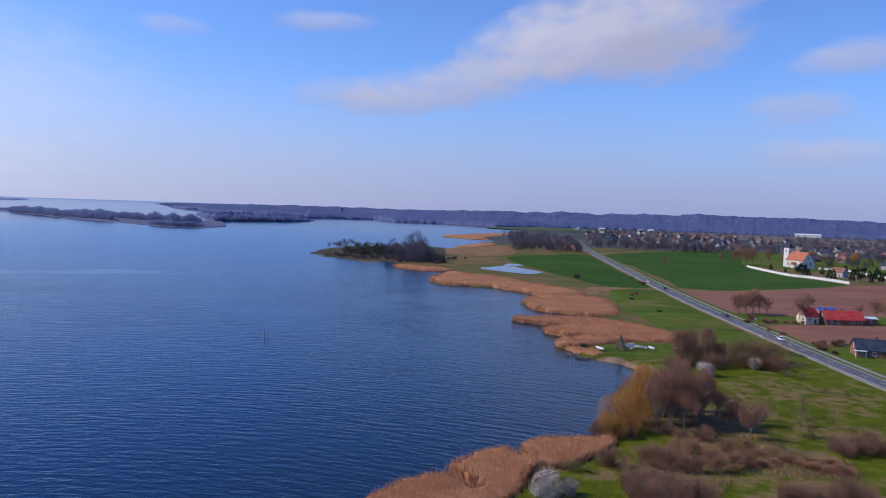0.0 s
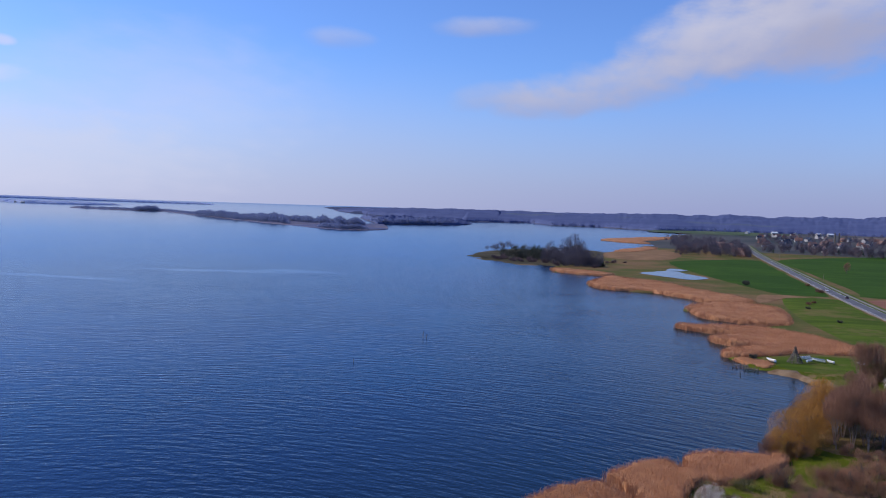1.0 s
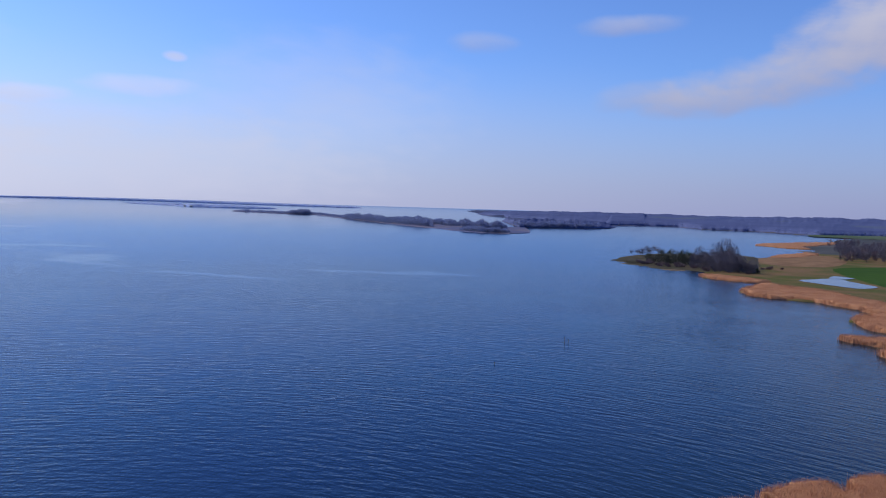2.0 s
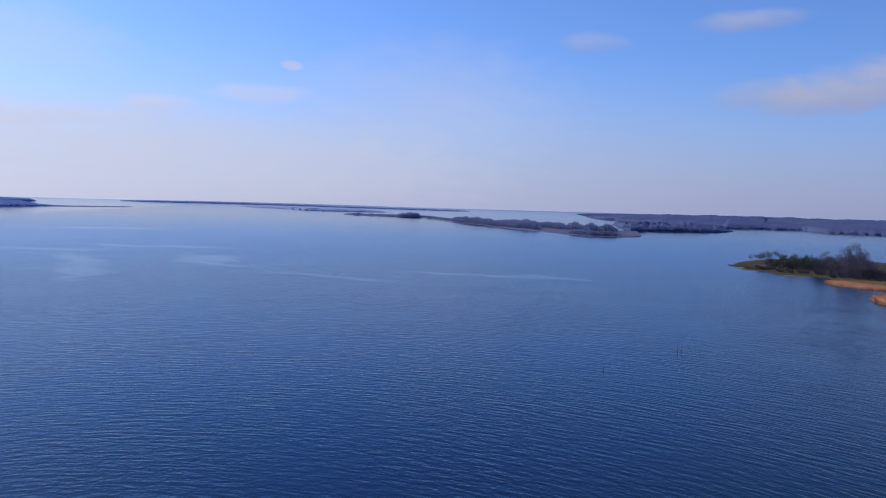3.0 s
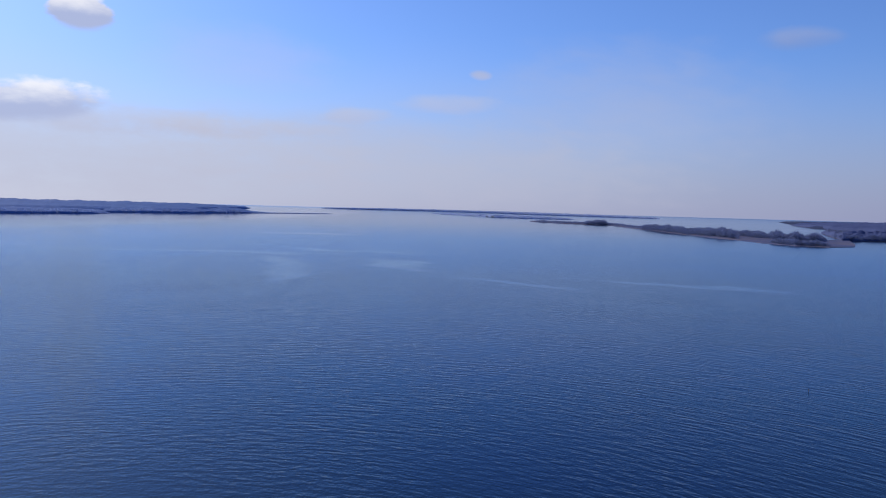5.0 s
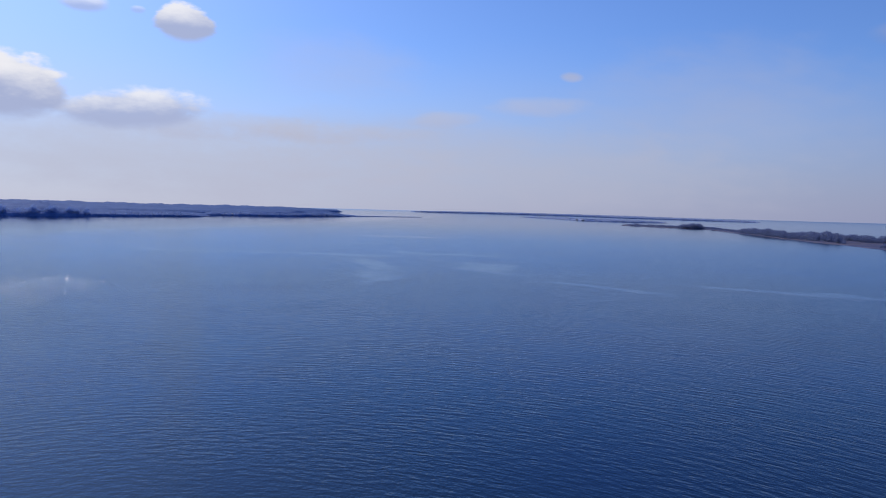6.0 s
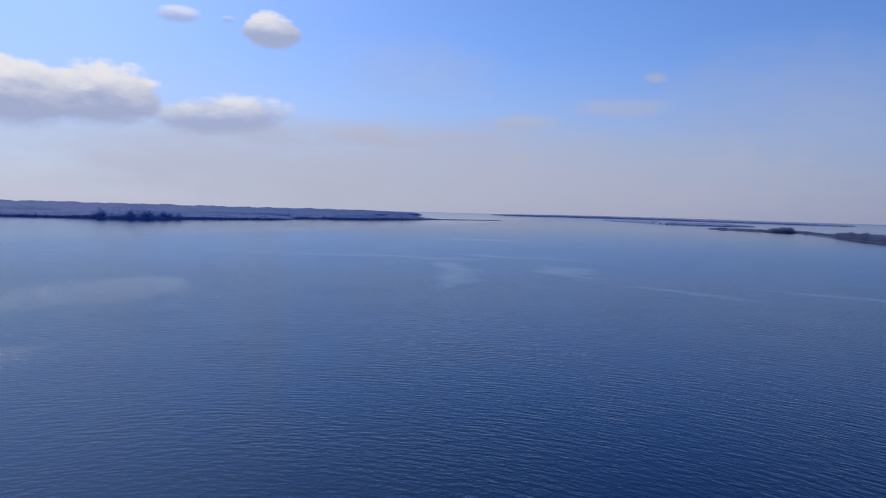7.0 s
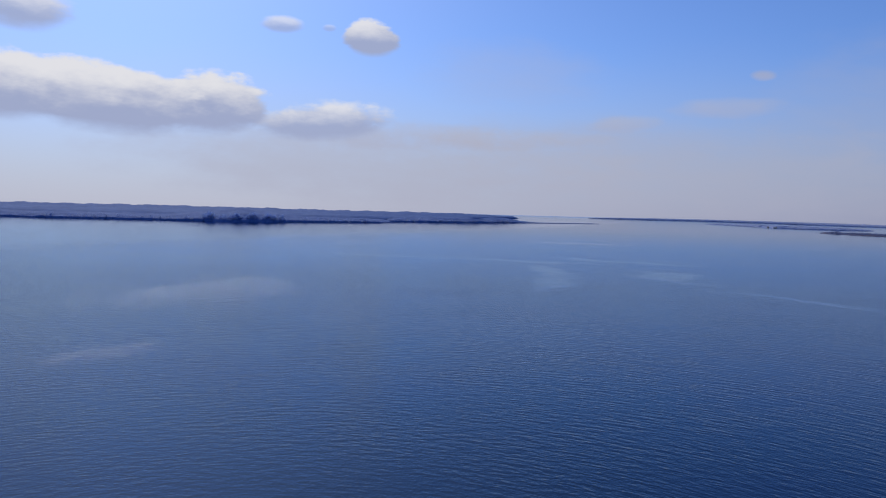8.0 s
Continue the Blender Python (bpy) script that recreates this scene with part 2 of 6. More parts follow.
def crop_colour(a, b, turn):
    def build(n, place):
        rows = n.node("ShaderNodeMapping", 0, {"Vector": place, "Rotation": (0, 0, radians(turn)), "Scale": (0.08, 1.0, 1.0)})
        f = n.math("MULTIPLY_ADD", n.noise(rows, 0.16, 3.0), 0.55, n.math("MULTIPLY", n.noise(place, 0.012, 4.0), 0.6))
        fine = n.noise(rows, 1.1, 3.0)
        return n.mix(n.ramp(fine, 0.3, 0.75, 0.0, 0.3), n.mix(n.ramp(f, 0.42, 0.72), rgba(a), rgba(b)), (a[0] * 0.5, a[1] * 0.5, a[2] * 0.5, 1)), fine, 0.12
    return build


WHEAT = material("winter_wheat", crop_colour((0.027, 0.066, 0.009), (0.049, 0.100, 0.012), 12), 0.85, 0.04)
def pasture_colour(n, place):
    green, fine, depth = crop_colour((0.052, 0.085, 0.009), (0.092, 0.132, 0.014), 40)(n, place)
    patch = n.math("ADD", n.noise(place, 0.03, 4.0, 0.6), n.math("MULTIPLY", n.math("SUBTRACT", n.noise(place, 0.25, 3.0), 0.5), 0.3))
    return n.mix(n.ramp(patch, 0.5, 0.68, 0.0, 0.75), green, (0.15, 0.115, 0.045, 1)), fine, depth


GRASS = material("pasture", pasture_colour, 0.85, 0.04)
SOIL = material("ploughed_soil", crop_colour((0.185, 0.085, 0.058), (0.25, 0.12, 0.082), 62), 0.95, 0.1)
DRYGRASS = two("dry_grass", (0.19, 0.11, 0.058), (0.26, 0.155, 0.08), 0.05, 0.6, 0.3)
SAND = two("pale_sand", (0.16, 0.10, 0.055), (0.26, 0.18, 0.11), 0.2, 1.5, 0.1)
ASPHALT = two("asphalt", (0.085, 0.085, 0.10), (0.115, 0.115, 0.13), 0.08, 2.0, 0.01, rough=0.75, spec=0.4)
PATHWAY = two("pale_paving", (0.21, 0.19, 0.185), (0.28, 0.26, 0.25), 0.3, 3.0)
PAINT = two("road_paint", (0.6, 0.6, 0.6), (0.75, 0.75, 0.74), 0.7)
REED = two("reed_mass", (0.32, 0.145, 0.070), (0.43, 0.215, 0.11), 0.11, 2.5, 0.12)
STALK = two("reed_stalks", (0.37, 0.165, 0.085), (0.54, 0.285, 0.170), 0.25, per="island")
BARK = two("bark", (0.10, 0.08, 0.065), (0.20, 0.165, 0.14), 0.8, 6.0, 0.02)
PALEBARK = two("pale_bark", (0.17, 0.13, 0.11), (0.28, 0.225, 0.19), 0.8, 6.0, 0.02)
TWIG = two("bare_twigs", (0.15, 0.077, 0.054), (0.34, 0.185, 0.125), 0.3, per="island")
TWIGRED = two("reddish_twigs", (0.20, 0.10, 0.064), (0.40, 0.21, 0.13), 0.3, per="island")
WILLOW = two("budding_willow", (0.30, 0.14, 0.034), (0.48, 0.25, 0.075), 0.3, per="island")
THICKET = two("olive_brown_twigs", (0.12, 0.082, 0.044), (0.26, 0.18, 0.095), 0.3, per="island")
OLIVE = two("budding_twigs", (0.12, 0.12, 0.04), (0.26, 0.22, 0.09), 0.3, per="island")
BLOSSOM = two("white_blossom", (0.66, 0.63, 0.57), (0.84, 0.81, 0.75), 0.8, per="island")
CONIFER = two("dark_needles", (0.012, 0.026, 0.016), (0.035, 0.06, 0.03), 0.6, per="island")
TUFT = two("grass_tufts", (0.085, 0.11, 0.008), (0.17, 0.205, 0.015), 0.15, per="island")
DRYTUFT = two("dry_tufts", (0.20, 0.13, 0.06), (0.38, 0.27, 0.15), 0.15, per="island")
# ridge and cape woods: blue air haze is mixed into the base colours
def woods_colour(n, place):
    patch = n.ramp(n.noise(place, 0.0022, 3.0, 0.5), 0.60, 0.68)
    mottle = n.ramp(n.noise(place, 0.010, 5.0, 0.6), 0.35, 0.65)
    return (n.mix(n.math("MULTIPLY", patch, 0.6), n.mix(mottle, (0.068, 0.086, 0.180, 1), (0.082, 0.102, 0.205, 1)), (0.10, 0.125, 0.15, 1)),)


WOODS = material("hazed_bare_woods", woods_colour, 0.9, 0.03)
# island woods: bluish and lightened, haze painted as colour
ISLEWOODS = hazed_twigs("hazed_island_woods", (0.080, 0.098, 0.165), (0.105, 0.125, 0.20), 0.02)
# shaded far shore lifted to a light blue, haze in the base colour
BACKWOODS = two("haze_lifted_woods", (0.095, 0.17, 0.38), (0.115, 0.19, 0.41), 0.006, 0.05)
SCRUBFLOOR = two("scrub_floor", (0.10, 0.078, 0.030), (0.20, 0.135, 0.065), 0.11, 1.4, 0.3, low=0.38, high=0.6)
# horizon coast and hills: base colours paled and blued as haze
WOODS_FAR = hazed_twigs("hazy_woods", (0.24, 0.29, 0.43), (0.28, 0.33, 0.47), 0.006)
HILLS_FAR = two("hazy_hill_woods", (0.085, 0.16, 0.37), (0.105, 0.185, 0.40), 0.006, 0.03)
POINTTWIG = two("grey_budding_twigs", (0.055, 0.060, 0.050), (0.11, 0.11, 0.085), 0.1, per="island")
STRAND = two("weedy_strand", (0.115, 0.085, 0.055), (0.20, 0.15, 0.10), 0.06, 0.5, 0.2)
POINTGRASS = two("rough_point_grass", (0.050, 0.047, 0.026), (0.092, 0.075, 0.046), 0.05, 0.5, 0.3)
# far pasture and plain: distance haze mixed into the base colours
FARGREEN = two("hazed_pasture", (0.065, 0.10, 0.05), (0.10, 0.125, 0.075), 0.008, 0.05)
FARPLAIN = two("hazed_plain", (0.045, 0.058, 0.115), (0.07, 0.078, 0.13), 0.004, 0.03)
# island land blued for the haze in between
ISLELAND = two("hazed_island_land", (0.085, 0.105, 0.21), (0.15, 0.14, 0.19), 0.008, 0.05)
# grove and shore trees: pale blue base colours in place of air haze
GROVEWOODS = hazed_twigs("hazed_grove", (0.125, 0.18, 0.31), (0.145, 0.20, 0.34), 0.012)
SHORETREES = hazed_twigs("hazed_shore_trees", (0.13, 0.175, 0.29), (0.155, 0.20, 0.32), 0.012)
COASTLAND = two("distant_shore_land", (0.075, 0.072, 0.085), (0.16, 0.115, 0.10), 0.02, 0.1)
# far twigs and field greyed towards blue, haze kept in the base colour
FARTWIGRED = two("hazed_reddish_twigs", (0.09, 0.066, 0.078), (0.18, 0.13, 0.14), 0.1, per="island")
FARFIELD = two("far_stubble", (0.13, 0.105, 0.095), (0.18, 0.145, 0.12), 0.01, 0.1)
FARTWIG = two("hazed_bare_twigs", (0.072, 0.066, 0.088), (0.15, 0.132, 0.158), 0.1, per="island")
# village roofs and walls dulled, air haze put into their colours
DULLROOF = two("hazed_tile_roof", (0.14, 0.095, 0.09), (0.23, 0.14, 0.122), 0.05, 2.0, per="object")
DULLWALL = two("hazed_render", (0.26, 0.25, 0.26), (0.50, 0.48, 0.48), 0.05, 2.0, per="object")
WHITEWALL = two("white_render", (0.60, 0.585, 0.56), (0.70, 0.685, 0.66), 0.3, 2.0)
CREAM = two("cream_render", (0.56, 0.47, 0.36), (0.66, 0.58, 0.47), 0.3, 2.0)
GREYWALL = two("grey_render", (0.34, 0.33, 0.32), (0.45, 0.43, 0.42), 0.3, 2.0)
BRICKWALL = two("brown_brick", (0.20, 0.10, 0.075), (0.27, 0.15, 0.11), 0.5, 3.0)
REDROOF = two("bright_red_roof", (0.42, 0.045, 0.045), (0.52, 0.08, 0.07), 0.4, 3.0, rough=0.6)
TILEROOF = two("orange_tile_roof", (0.36, 0.12, 0.07), (0.46, 0.17, 0.10), 0.4, 3.0, rough=0.75)
BROWNROOF = two("brown_tile_roof", (0.20, 0.105, 0.08), (0.28, 0.15, 0.12), 0.4, 3.0, rough=0.75)
SLATE = two("slate_roof", (0.028, 0.036, 0.060), (0.048, 0.060, 0.092), 0.4, 3.0, rough=0.6)
BLUEROOF = two("blue_sheet_roof", (0.06, 0.11, 0.40), (0.09, 0.15, 0.48), 0.4, 3.0, rough=0.5)
METALROOF = two("pale_sheet_metal", (0.62, 0.64, 0.66), (0.72, 0.74, 0.76), 0.2, 1.0, rough=0.5)
GLINT = two("glint_facets", (0.02, 0.04, 0.09), (0.03, 0.05, 0.11), 0.5, rough=0.24, spec=0.5)
GLASS = two("window_glass", (0.03, 0.035, 0.045), (0.05, 0.055, 0.065), 0.5, rough=0.12, spec=0.3)
TIMBER = two("weathered_timber", (0.12, 0.10, 0.085), (0.22, 0.19, 0.16), 1.0, 8.0, 0.01)
DOORWOOD = two("brown_door", (0.14, 0.075, 0.045), (0.19, 0.10, 0.06), 2.0, 9.0)
CARWHITE = two("white_car_paint", (0.74, 0.74, 0.74), (0.8, 0.8, 0.8), 0.5, rough=0.25, spec=0.6)
CARDARK = two("dark_car_paint", (0.015, 0.017, 0.022), (0.025, 0.028, 0.034), 0.5, rough=0.25, spec=0.6)
RUBBER = two("tyre_rubber", (0.02, 0.02, 0.02), (0.035, 0.035, 0.035), 5.0)
STEEL = two("grey_steel", (0.42, 0.43, 0.45), (0.52, 0.53, 0.55), 3.0, rough=0.4, metal=0.6)
LAMPGLASS = two("lamp_glass", (0.7, 0.7, 0.68), (0.8, 0.8, 0.78), 3.0, rough=0.1, spec=0.6)
HULL = two("white_hull", (0.70, 0.71, 0.72), (0.8, 0.8, 0.8), 0.6, rough=0.4)
TARP = two("blue_tarpaulin", (0.10, 0.15, 0.20), (0.22, 0.27, 0.30), 1.2, 6.0, 0.03, rough=0.5)


# ---- building blocks ----
R0, RM = 2000.0, 4900.0


def settle(p):
    """The plan is flat and true out to 2 km; the far shores beyond are drawn in towards the eye, so that all of it lies within 5 km."""
    x, y, z = p
    r = math.hypot(x, y)
    if r <= R0:
        return (x, y, z)
    k = (R0 + (RM - R0) * (1 - math.exp(-(r - R0) / (RM - R0)))) / r
    return (x * k, y * k, EYE + (z - EYE) * k)


def polar(a, r):
    return (r * math.sin(radians(a)), r * math.cos(radians(a)))


def mesh_of(name, verts, faces, mat, smooth=False):
    me = bpy.data.meshes.new(name)
    me.from_pydata([tuple(map(float, v)) for v in verts] if not isinstance(verts, np.ndarray) else verts.tolist(), [], faces if isinstance(faces, list) else faces.tolist())
    if mat:
        me.materials.append(mat)
    if smooth:
        me.polygons.foreach_set("use_smooth", [True] * len(me.polygons))
    me.update()
    return me


def piece(name, me, parent=None, label=""):
    ob = new(name, me)
    if parent:
        ob.parent = parent
    return tagged(ob, label)


def part(name, bm, mat, parent, label=""):
    """Links a bmesh as one mesh object under a thing or a part."""
    me = bpy.data.meshes.new(name)
    bm.to_mesh(me)
    bm.free()
    me.materials.append(mat)
    return piece(name, me, parent, label)


def box(bm, x, y, z, sx, sy, sz, bevel=0.0, turn=0.0):
    """A box with its middle at x, y and its foot at z."""
    m = pose(x, y, z + sz / 2, 0, 0, turn) @ Matrix.Diagonal((sx, sy, sz, 1))
    made = bmesh.ops.create_cube(bm, size=1, matrix=m)["verts"]
    if bevel:
        edges = {e for v in made for e in v.link_edges}
        bmesh.ops.bevel(bm, geom=list(edges), offset=bevel, segments=2, affect="EDGES", profile=0.5)
    return bm


def tube(bm, a, b, ra, rb, sides=6):
    """A tapered rod from a to b."""
    a, b = Vector(a), Vector(b)
    d = b - a
    m = Matrix.Translation((a + b) / 2) @ d.to_track_quat("Z", "Y").to_matrix().to_4x4()
    bmesh.ops.create_cone(bm, cap_ends=True, segments=sides, radius1=ra, radius2=rb, depth=d.length, matrix=m)
    return bm


def smooth_line(points, closed, step):
    """A rounded line through the points of a plan, with a corner about every step metres."""
    pts = [Vector(p) for p in points]
    count, out = len(pts), []
    for i in range(count if closed else count - 1):
        p = [pts[(i + j) % count] if closed else pts[min(max(i + j, 0), count - 1)] for j in (-1, 0, 1, 2)]
        m = max(1, round((p[2] - p[1]).length / step))
        for k in range(m):
            t = k / m
            out.append(0.5 * (2 * p[1] + (p[2] - p[0]) * t + (2 * p[0] - 5 * p[1] + 4 * p[2] - p[3]) * t * t + (3 * p[1] - p[0] - 3 * p[2] + p[3]) * t ** 3))
    if not closed:
        out.append(pts[-1])
    return out


def ragged(line, size, scale):
    """Small bays and tongues along an outline."""
    return [p + Vector(noise.noise_vector((p.x * scale, p.y * scale, 1.7))[:2]) * size for p in line]


def inside(xy, outline):
    """Which of the points lie within the outline."""
    x, y = xy[:, 0], xy[:, 1]
    hit = np.zeros(len(xy), bool)
    for p, q in zip(outline, outline[1:] + outline[:1]):
        if p[1] != q[1]:
            hit ^= ((p[1] > y) != (q[1] > y)) & (x < (q[0] - p[0]) * (y - p[1]) / (q[1] - p[1]) + p[0])
    return hit


def sheet(name, outline, inner, level, rim, mat, smooth=True):
    """A ground sheet within an outline: level(x, y) inside, rim along the edge."""
    edge = [(p[0], p[1]) for p in outline]
    inner = np.asarray(inner).reshape(-1, 2)
    inner = inner[inside(inner, edge)]
    k = len(edge)
    points = [Vector(p) for p in edge] + [Vector(p) for p in inner]
    co, _, faces, ov, _, _ = geometry.delaunay_2d_cdt(points, [], [list(range(k))], 1, 1e-4)
    verts = [settle((p.x, p.y, (rim(p.x, p.y) if callable(rim) else rim) if any(i < k for i in o) else level(p.x, p.y))) for p, o in zip(co, ov)]
    me = mesh_of(name, verts, [list(f) for f in faces], mat, smooth)
    return me


def scatter(outline, count, seed):
    """Random places within an outline."""
    rng = np.random.default_rng(seed)
    o = np.array([(p[0], p[1]) for p in outline])
    lo, hi = o.min(0), o.max(0)
    got = rng.uniform(lo, hi, (count * 4, 2))
    return got[inside(got, [tuple(p) for p in o])][:count]


def blades(places, foot, height, width, lean, seed, bend=0.0):
    """Thin upright blades, a triangle each."""
    rng = np.random.default_rng(seed)
    k = len(places)
    a = rng.uniform(0, 2 * math.pi, k)
    w = rng.uniform(*width, k) / 2
    h = rng.uniform(*height, k)
    f = foot if isinstance(foot, np.ndarray) else np.full(k, foot)
    v = np.empty((k, 3, 3))
    v[:, 0] = np.stack([places[:, 0] + np.cos(a) * w, places[:, 1] + np.sin(a) * w, f], -1)
    v[:, 1] = np.stack([places[:, 0] - np.cos(a) * w, places[:, 1] - np.sin(a) * w, f], -1)
    v[:, 2] = np.stack([places[:, 0] + rng.normal(bend, lean, k), places[:, 1] + rng.normal(0, lean, k), f + h], -1)
    return v.reshape(-1, 3), np.arange(3 * k).reshape(-1, 3)


# ---- water and land ----
def water_sheet():
    rings = [0.5] + [20 * 1.1 ** i for i in range(69)] + [14300]
    verts, faces, k = [], [], 180
    for r in rings:
        verts += [settle((*polar(360 * i / k, r), 0.0)) for i in range(k)]
    for j in range(len(rings) - 1):
        faces += [[j * k + i, j * k + (i + 1) % k, (j + 1) * k + (i + 1) % k, (j + 1) * k + i] for i in range(k)]
    faces.append(list(range(k))[::-1])
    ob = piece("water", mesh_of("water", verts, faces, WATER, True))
    tagged(ob, "rippled blue lagoon water with paler calm streaks", "water", kind="structure")


water_sheet()

SHORE = [(-300, -900), (-120, -300), (-60, 0), (-33.1, 83.9), (-13, 112), (-5, 120), (3, 126), (9.5, 131), (12, 138), (15, 146), (19.5, 148), (26, 155), (36.4, 166),
         (38.4, 177.4), (47.4, 199.5), (56.4, 220.6), (66.5, 245.7), (62.4, 255.4), (57.3, 261), (49.2, 266.5), (47.2, 281), (43.2, 289.6), (61.2, 302.4), (43.1, 322.7), (59.1, 335.4), (43, 341.2),
         (33.1, 353.1), (46, 359.8), (74.1, 368.6)]
SHORE_MID = [(51.9, 385.4), (46.9, 394.7), (44.8, 419.5), (51.7, 446.1), (51.6, 475.8), (35.7, 497.2), (3.4, 505.3), (-7.3, 537.1), (6.3, 595.8), (3.4, 608.5), (-23.5, 619.1), (-39.6, 641), (-47.1, 694.1), (-67.7, 696.6),
             (-93.6, 713.6), (-129.7, 771.6), (-138.8, 871.4), (-97.5, 979.8), (-27.7, 949.6), (24.2, 1017.9), (68.7, 1156.6), (24, 1115.4), (71.2, 1262.9), (16.2, 1333.5), (2.3, 1399.6), (55.9, 1533.9), (132.9, 1661.5)]
FAR_SHORE = [polar(a, r) for a, r in ((5.2, 1980), (4.66, 2180), (2.8, 2240), (0.0, 2450), (-3.5, 2470), (-5.1, 2784), (-7.6, 2742), (-9.8, 2560), (-9.4, 2280), (-10.0, 2170),
                                      (-12.0, 2090), (-15.0, 1990), (-16.2, 1960), (-16.6, 2600), (-17.5, 3600), (-19.2, 5000), (-19.6, 10500), (-12, 13500), (8, 13500), (28, 13500),
                                      (48, 13500), (80, 9000), (110, 5000), (150, 3000), (185, 2000))]
COAST = ragged(smooth_line(SHORE + SHORE_MID, False, 5.0), 2.2, 0.11) + smooth_line(FAR_SHORE, False, 90.0)
NEAR_PLACES = [(x + random.uniform(-2, 2), y + random.uniform(-2, 2)) for x in range(-60, 160, 6) for y in range(60, 300, 6)]
MID_PLACES = [polar(a + random.uniform(-0.4, 0.4), 280 * 1.06 ** j) for a in np.arange(-16, 60, 1.1) for j in range(40)]
WIDE_PLACES = [polar(a, 60 * 1.35 ** j) for a in range(0, 360, 9) for j in range(16)]


def land_level(x, y):
    r = math.hypot(x, y)
    z = 0.9 + 0.35 * noise.noise((x * 0.03, y * 0.03, 0.3)) * max(0.0, min(1.0, (300 - r) / 60))
    return z + max(0.0, min(r - 2300, 4000)) * 0.006


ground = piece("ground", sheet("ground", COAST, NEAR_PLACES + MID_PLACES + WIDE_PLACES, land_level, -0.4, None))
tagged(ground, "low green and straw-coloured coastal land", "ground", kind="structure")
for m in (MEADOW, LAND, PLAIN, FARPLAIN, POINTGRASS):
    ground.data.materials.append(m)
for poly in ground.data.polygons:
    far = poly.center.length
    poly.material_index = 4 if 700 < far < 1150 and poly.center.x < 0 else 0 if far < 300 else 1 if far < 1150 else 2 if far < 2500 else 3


def field(name, label, outline, mat, z=1.25, kind="structure", category="field", rim=None, step=14.0, wobble=1.0, follow=False):
    line = ragged(smooth_line(outline, True, step), wobble, 0.05)
    grain = 6 if follow else 12 if line[0].length < 560 else 30 if line[0].length < 1500 else 90
    places = [(x, y) for x in np.arange(min(p.x for p in line), max(p.x for p in line), grain) for y in np.arange(min(p.y for p in line), max(p.y for p in line), grain)]
    ob = piece(name, sheet(name, line, places, (lambda x, y: land_level(x, y) + 0.12) if follow else (lambda x, y: z), ((lambda x, y: land_level(x, y) - 0.02) if follow else z - 0.36) if rim is None else rim, mat))
    return tagged(ob, label, category, kind=kind)


field("wheat_field", "dark green winter wheat field beside the road", [(77.6, 687.4), (68.4, 757.1), (74, 832), (145.1, 913.7), (173.3, 932.8), (163.5, 790.4), (150.8, 617), (141.3, 521.3), (114.8, 521.5), (95.1, 592.2)], WHEAT)
field("wheat_field", "dark green winter wheat field below the churchyard", [(170.8, 575.9), (185.2, 784.2), (203.9, 947.8), (370.6, 1122.3), (437.7, 1138.5), (336.8, 866), (309.2, 771.1), (304.4, 678.2), (317.6, 611.4), (293, 580.7), (202.7, 525.7), (161, 521.4)], WHEAT)
field("pasture", "bright green pasture between reeds and road", [(111.8, 504.8), (142.5, 507.8), (137.8, 450.9), (134.7, 382), (132.5, 332.5), (131.3, 292.7), (130.5, 264.8), (117.4, 278), (100.7, 318.6), (96.3, 379.1), (99, 437.7)], GRASS)
field("ploughed_field", "brown ploughed field beside the road", [(152.7, 408), (158, 506.5), (202.8, 523.7), (293.1, 576.8), (353, 611.5), (443.1, 632.1), (344.3, 489.5), (231, 394.2), (170.6, 384.7)], SOIL)
field("ploughed_field", "brown ploughed strip in front of the farmhouse", [(149.1, 343.5), (162.5, 360.3), (231.3, 369.2), (228.7, 326.7), (168.2, 308.9), (148.4, 303.7)], SOIL)
field("lawn", "green lawn round the fishing poles", [(59.3, 269), (57.2, 282.6), (64.3, 291.8), (78.4, 296.6), (93.7, 292.5), (92.8, 272.7), (80.6, 264.2), (68.4, 261.6)], GRASS, 1.35, wobble=1.2, step=4, follow=True)
field("garden_grass", "green grass round the red-roofed farmhouse", [(152, 365.5), (153.8, 401.2), (174.7, 398.9), (236.1, 409.7), (247.3, 382.4), (225.9, 369.8), (172.9, 365)], GRASS, 1.3)
field("garden_grass", "green grass round the slate-roofed house", [(144.6, 253.6), (146.3, 295.6), (178.8, 303.5), (237.5, 309), (238.2, 258.2)], GRASS, 1.2)
field("far_pasture", "green field behind the churchyard", [(305.2, 812.3), (336.8, 866), (435.5, 1136.1), (520, 1080), (640, 1000), (560, 760), (475.2, 727.7), (395.2, 727), (338.5, 778.3)], GRASS)
field("dry_meadow", "straw-coloured marsh grass behind the reeds", [(5.2, 938.1), (19.5, 976.7), (76.8, 1078.1), (95, 964.2), (64.2, 839.6), (10, 839.6)], DRYGRASS, 1.4)
field("dry_meadow", "straw-coloured marsh strip beside the wheat", [(89.7, 465.9), (99.6, 515.1), (117.8, 518.9), (128.1, 512.2), (111.8, 501.9)], DRYGRASS, 1.42)
field("far_pasture", "distant pale green pasture", [polar(a, r) for a, r in ((3.5, 2080), (4.5, 2330), (9, 2500), (12.5, 2300), (10, 2050))], FARGREEN, 2.2, wobble=6)
field("far_plough", "distant brown field beyond the village", [polar(a, r) for a, r in ((17, 1900), (17.5, 2400), (24, 2450), (33, 2300), (32, 1850))], FARFIELD, 2.1, wobble=6)
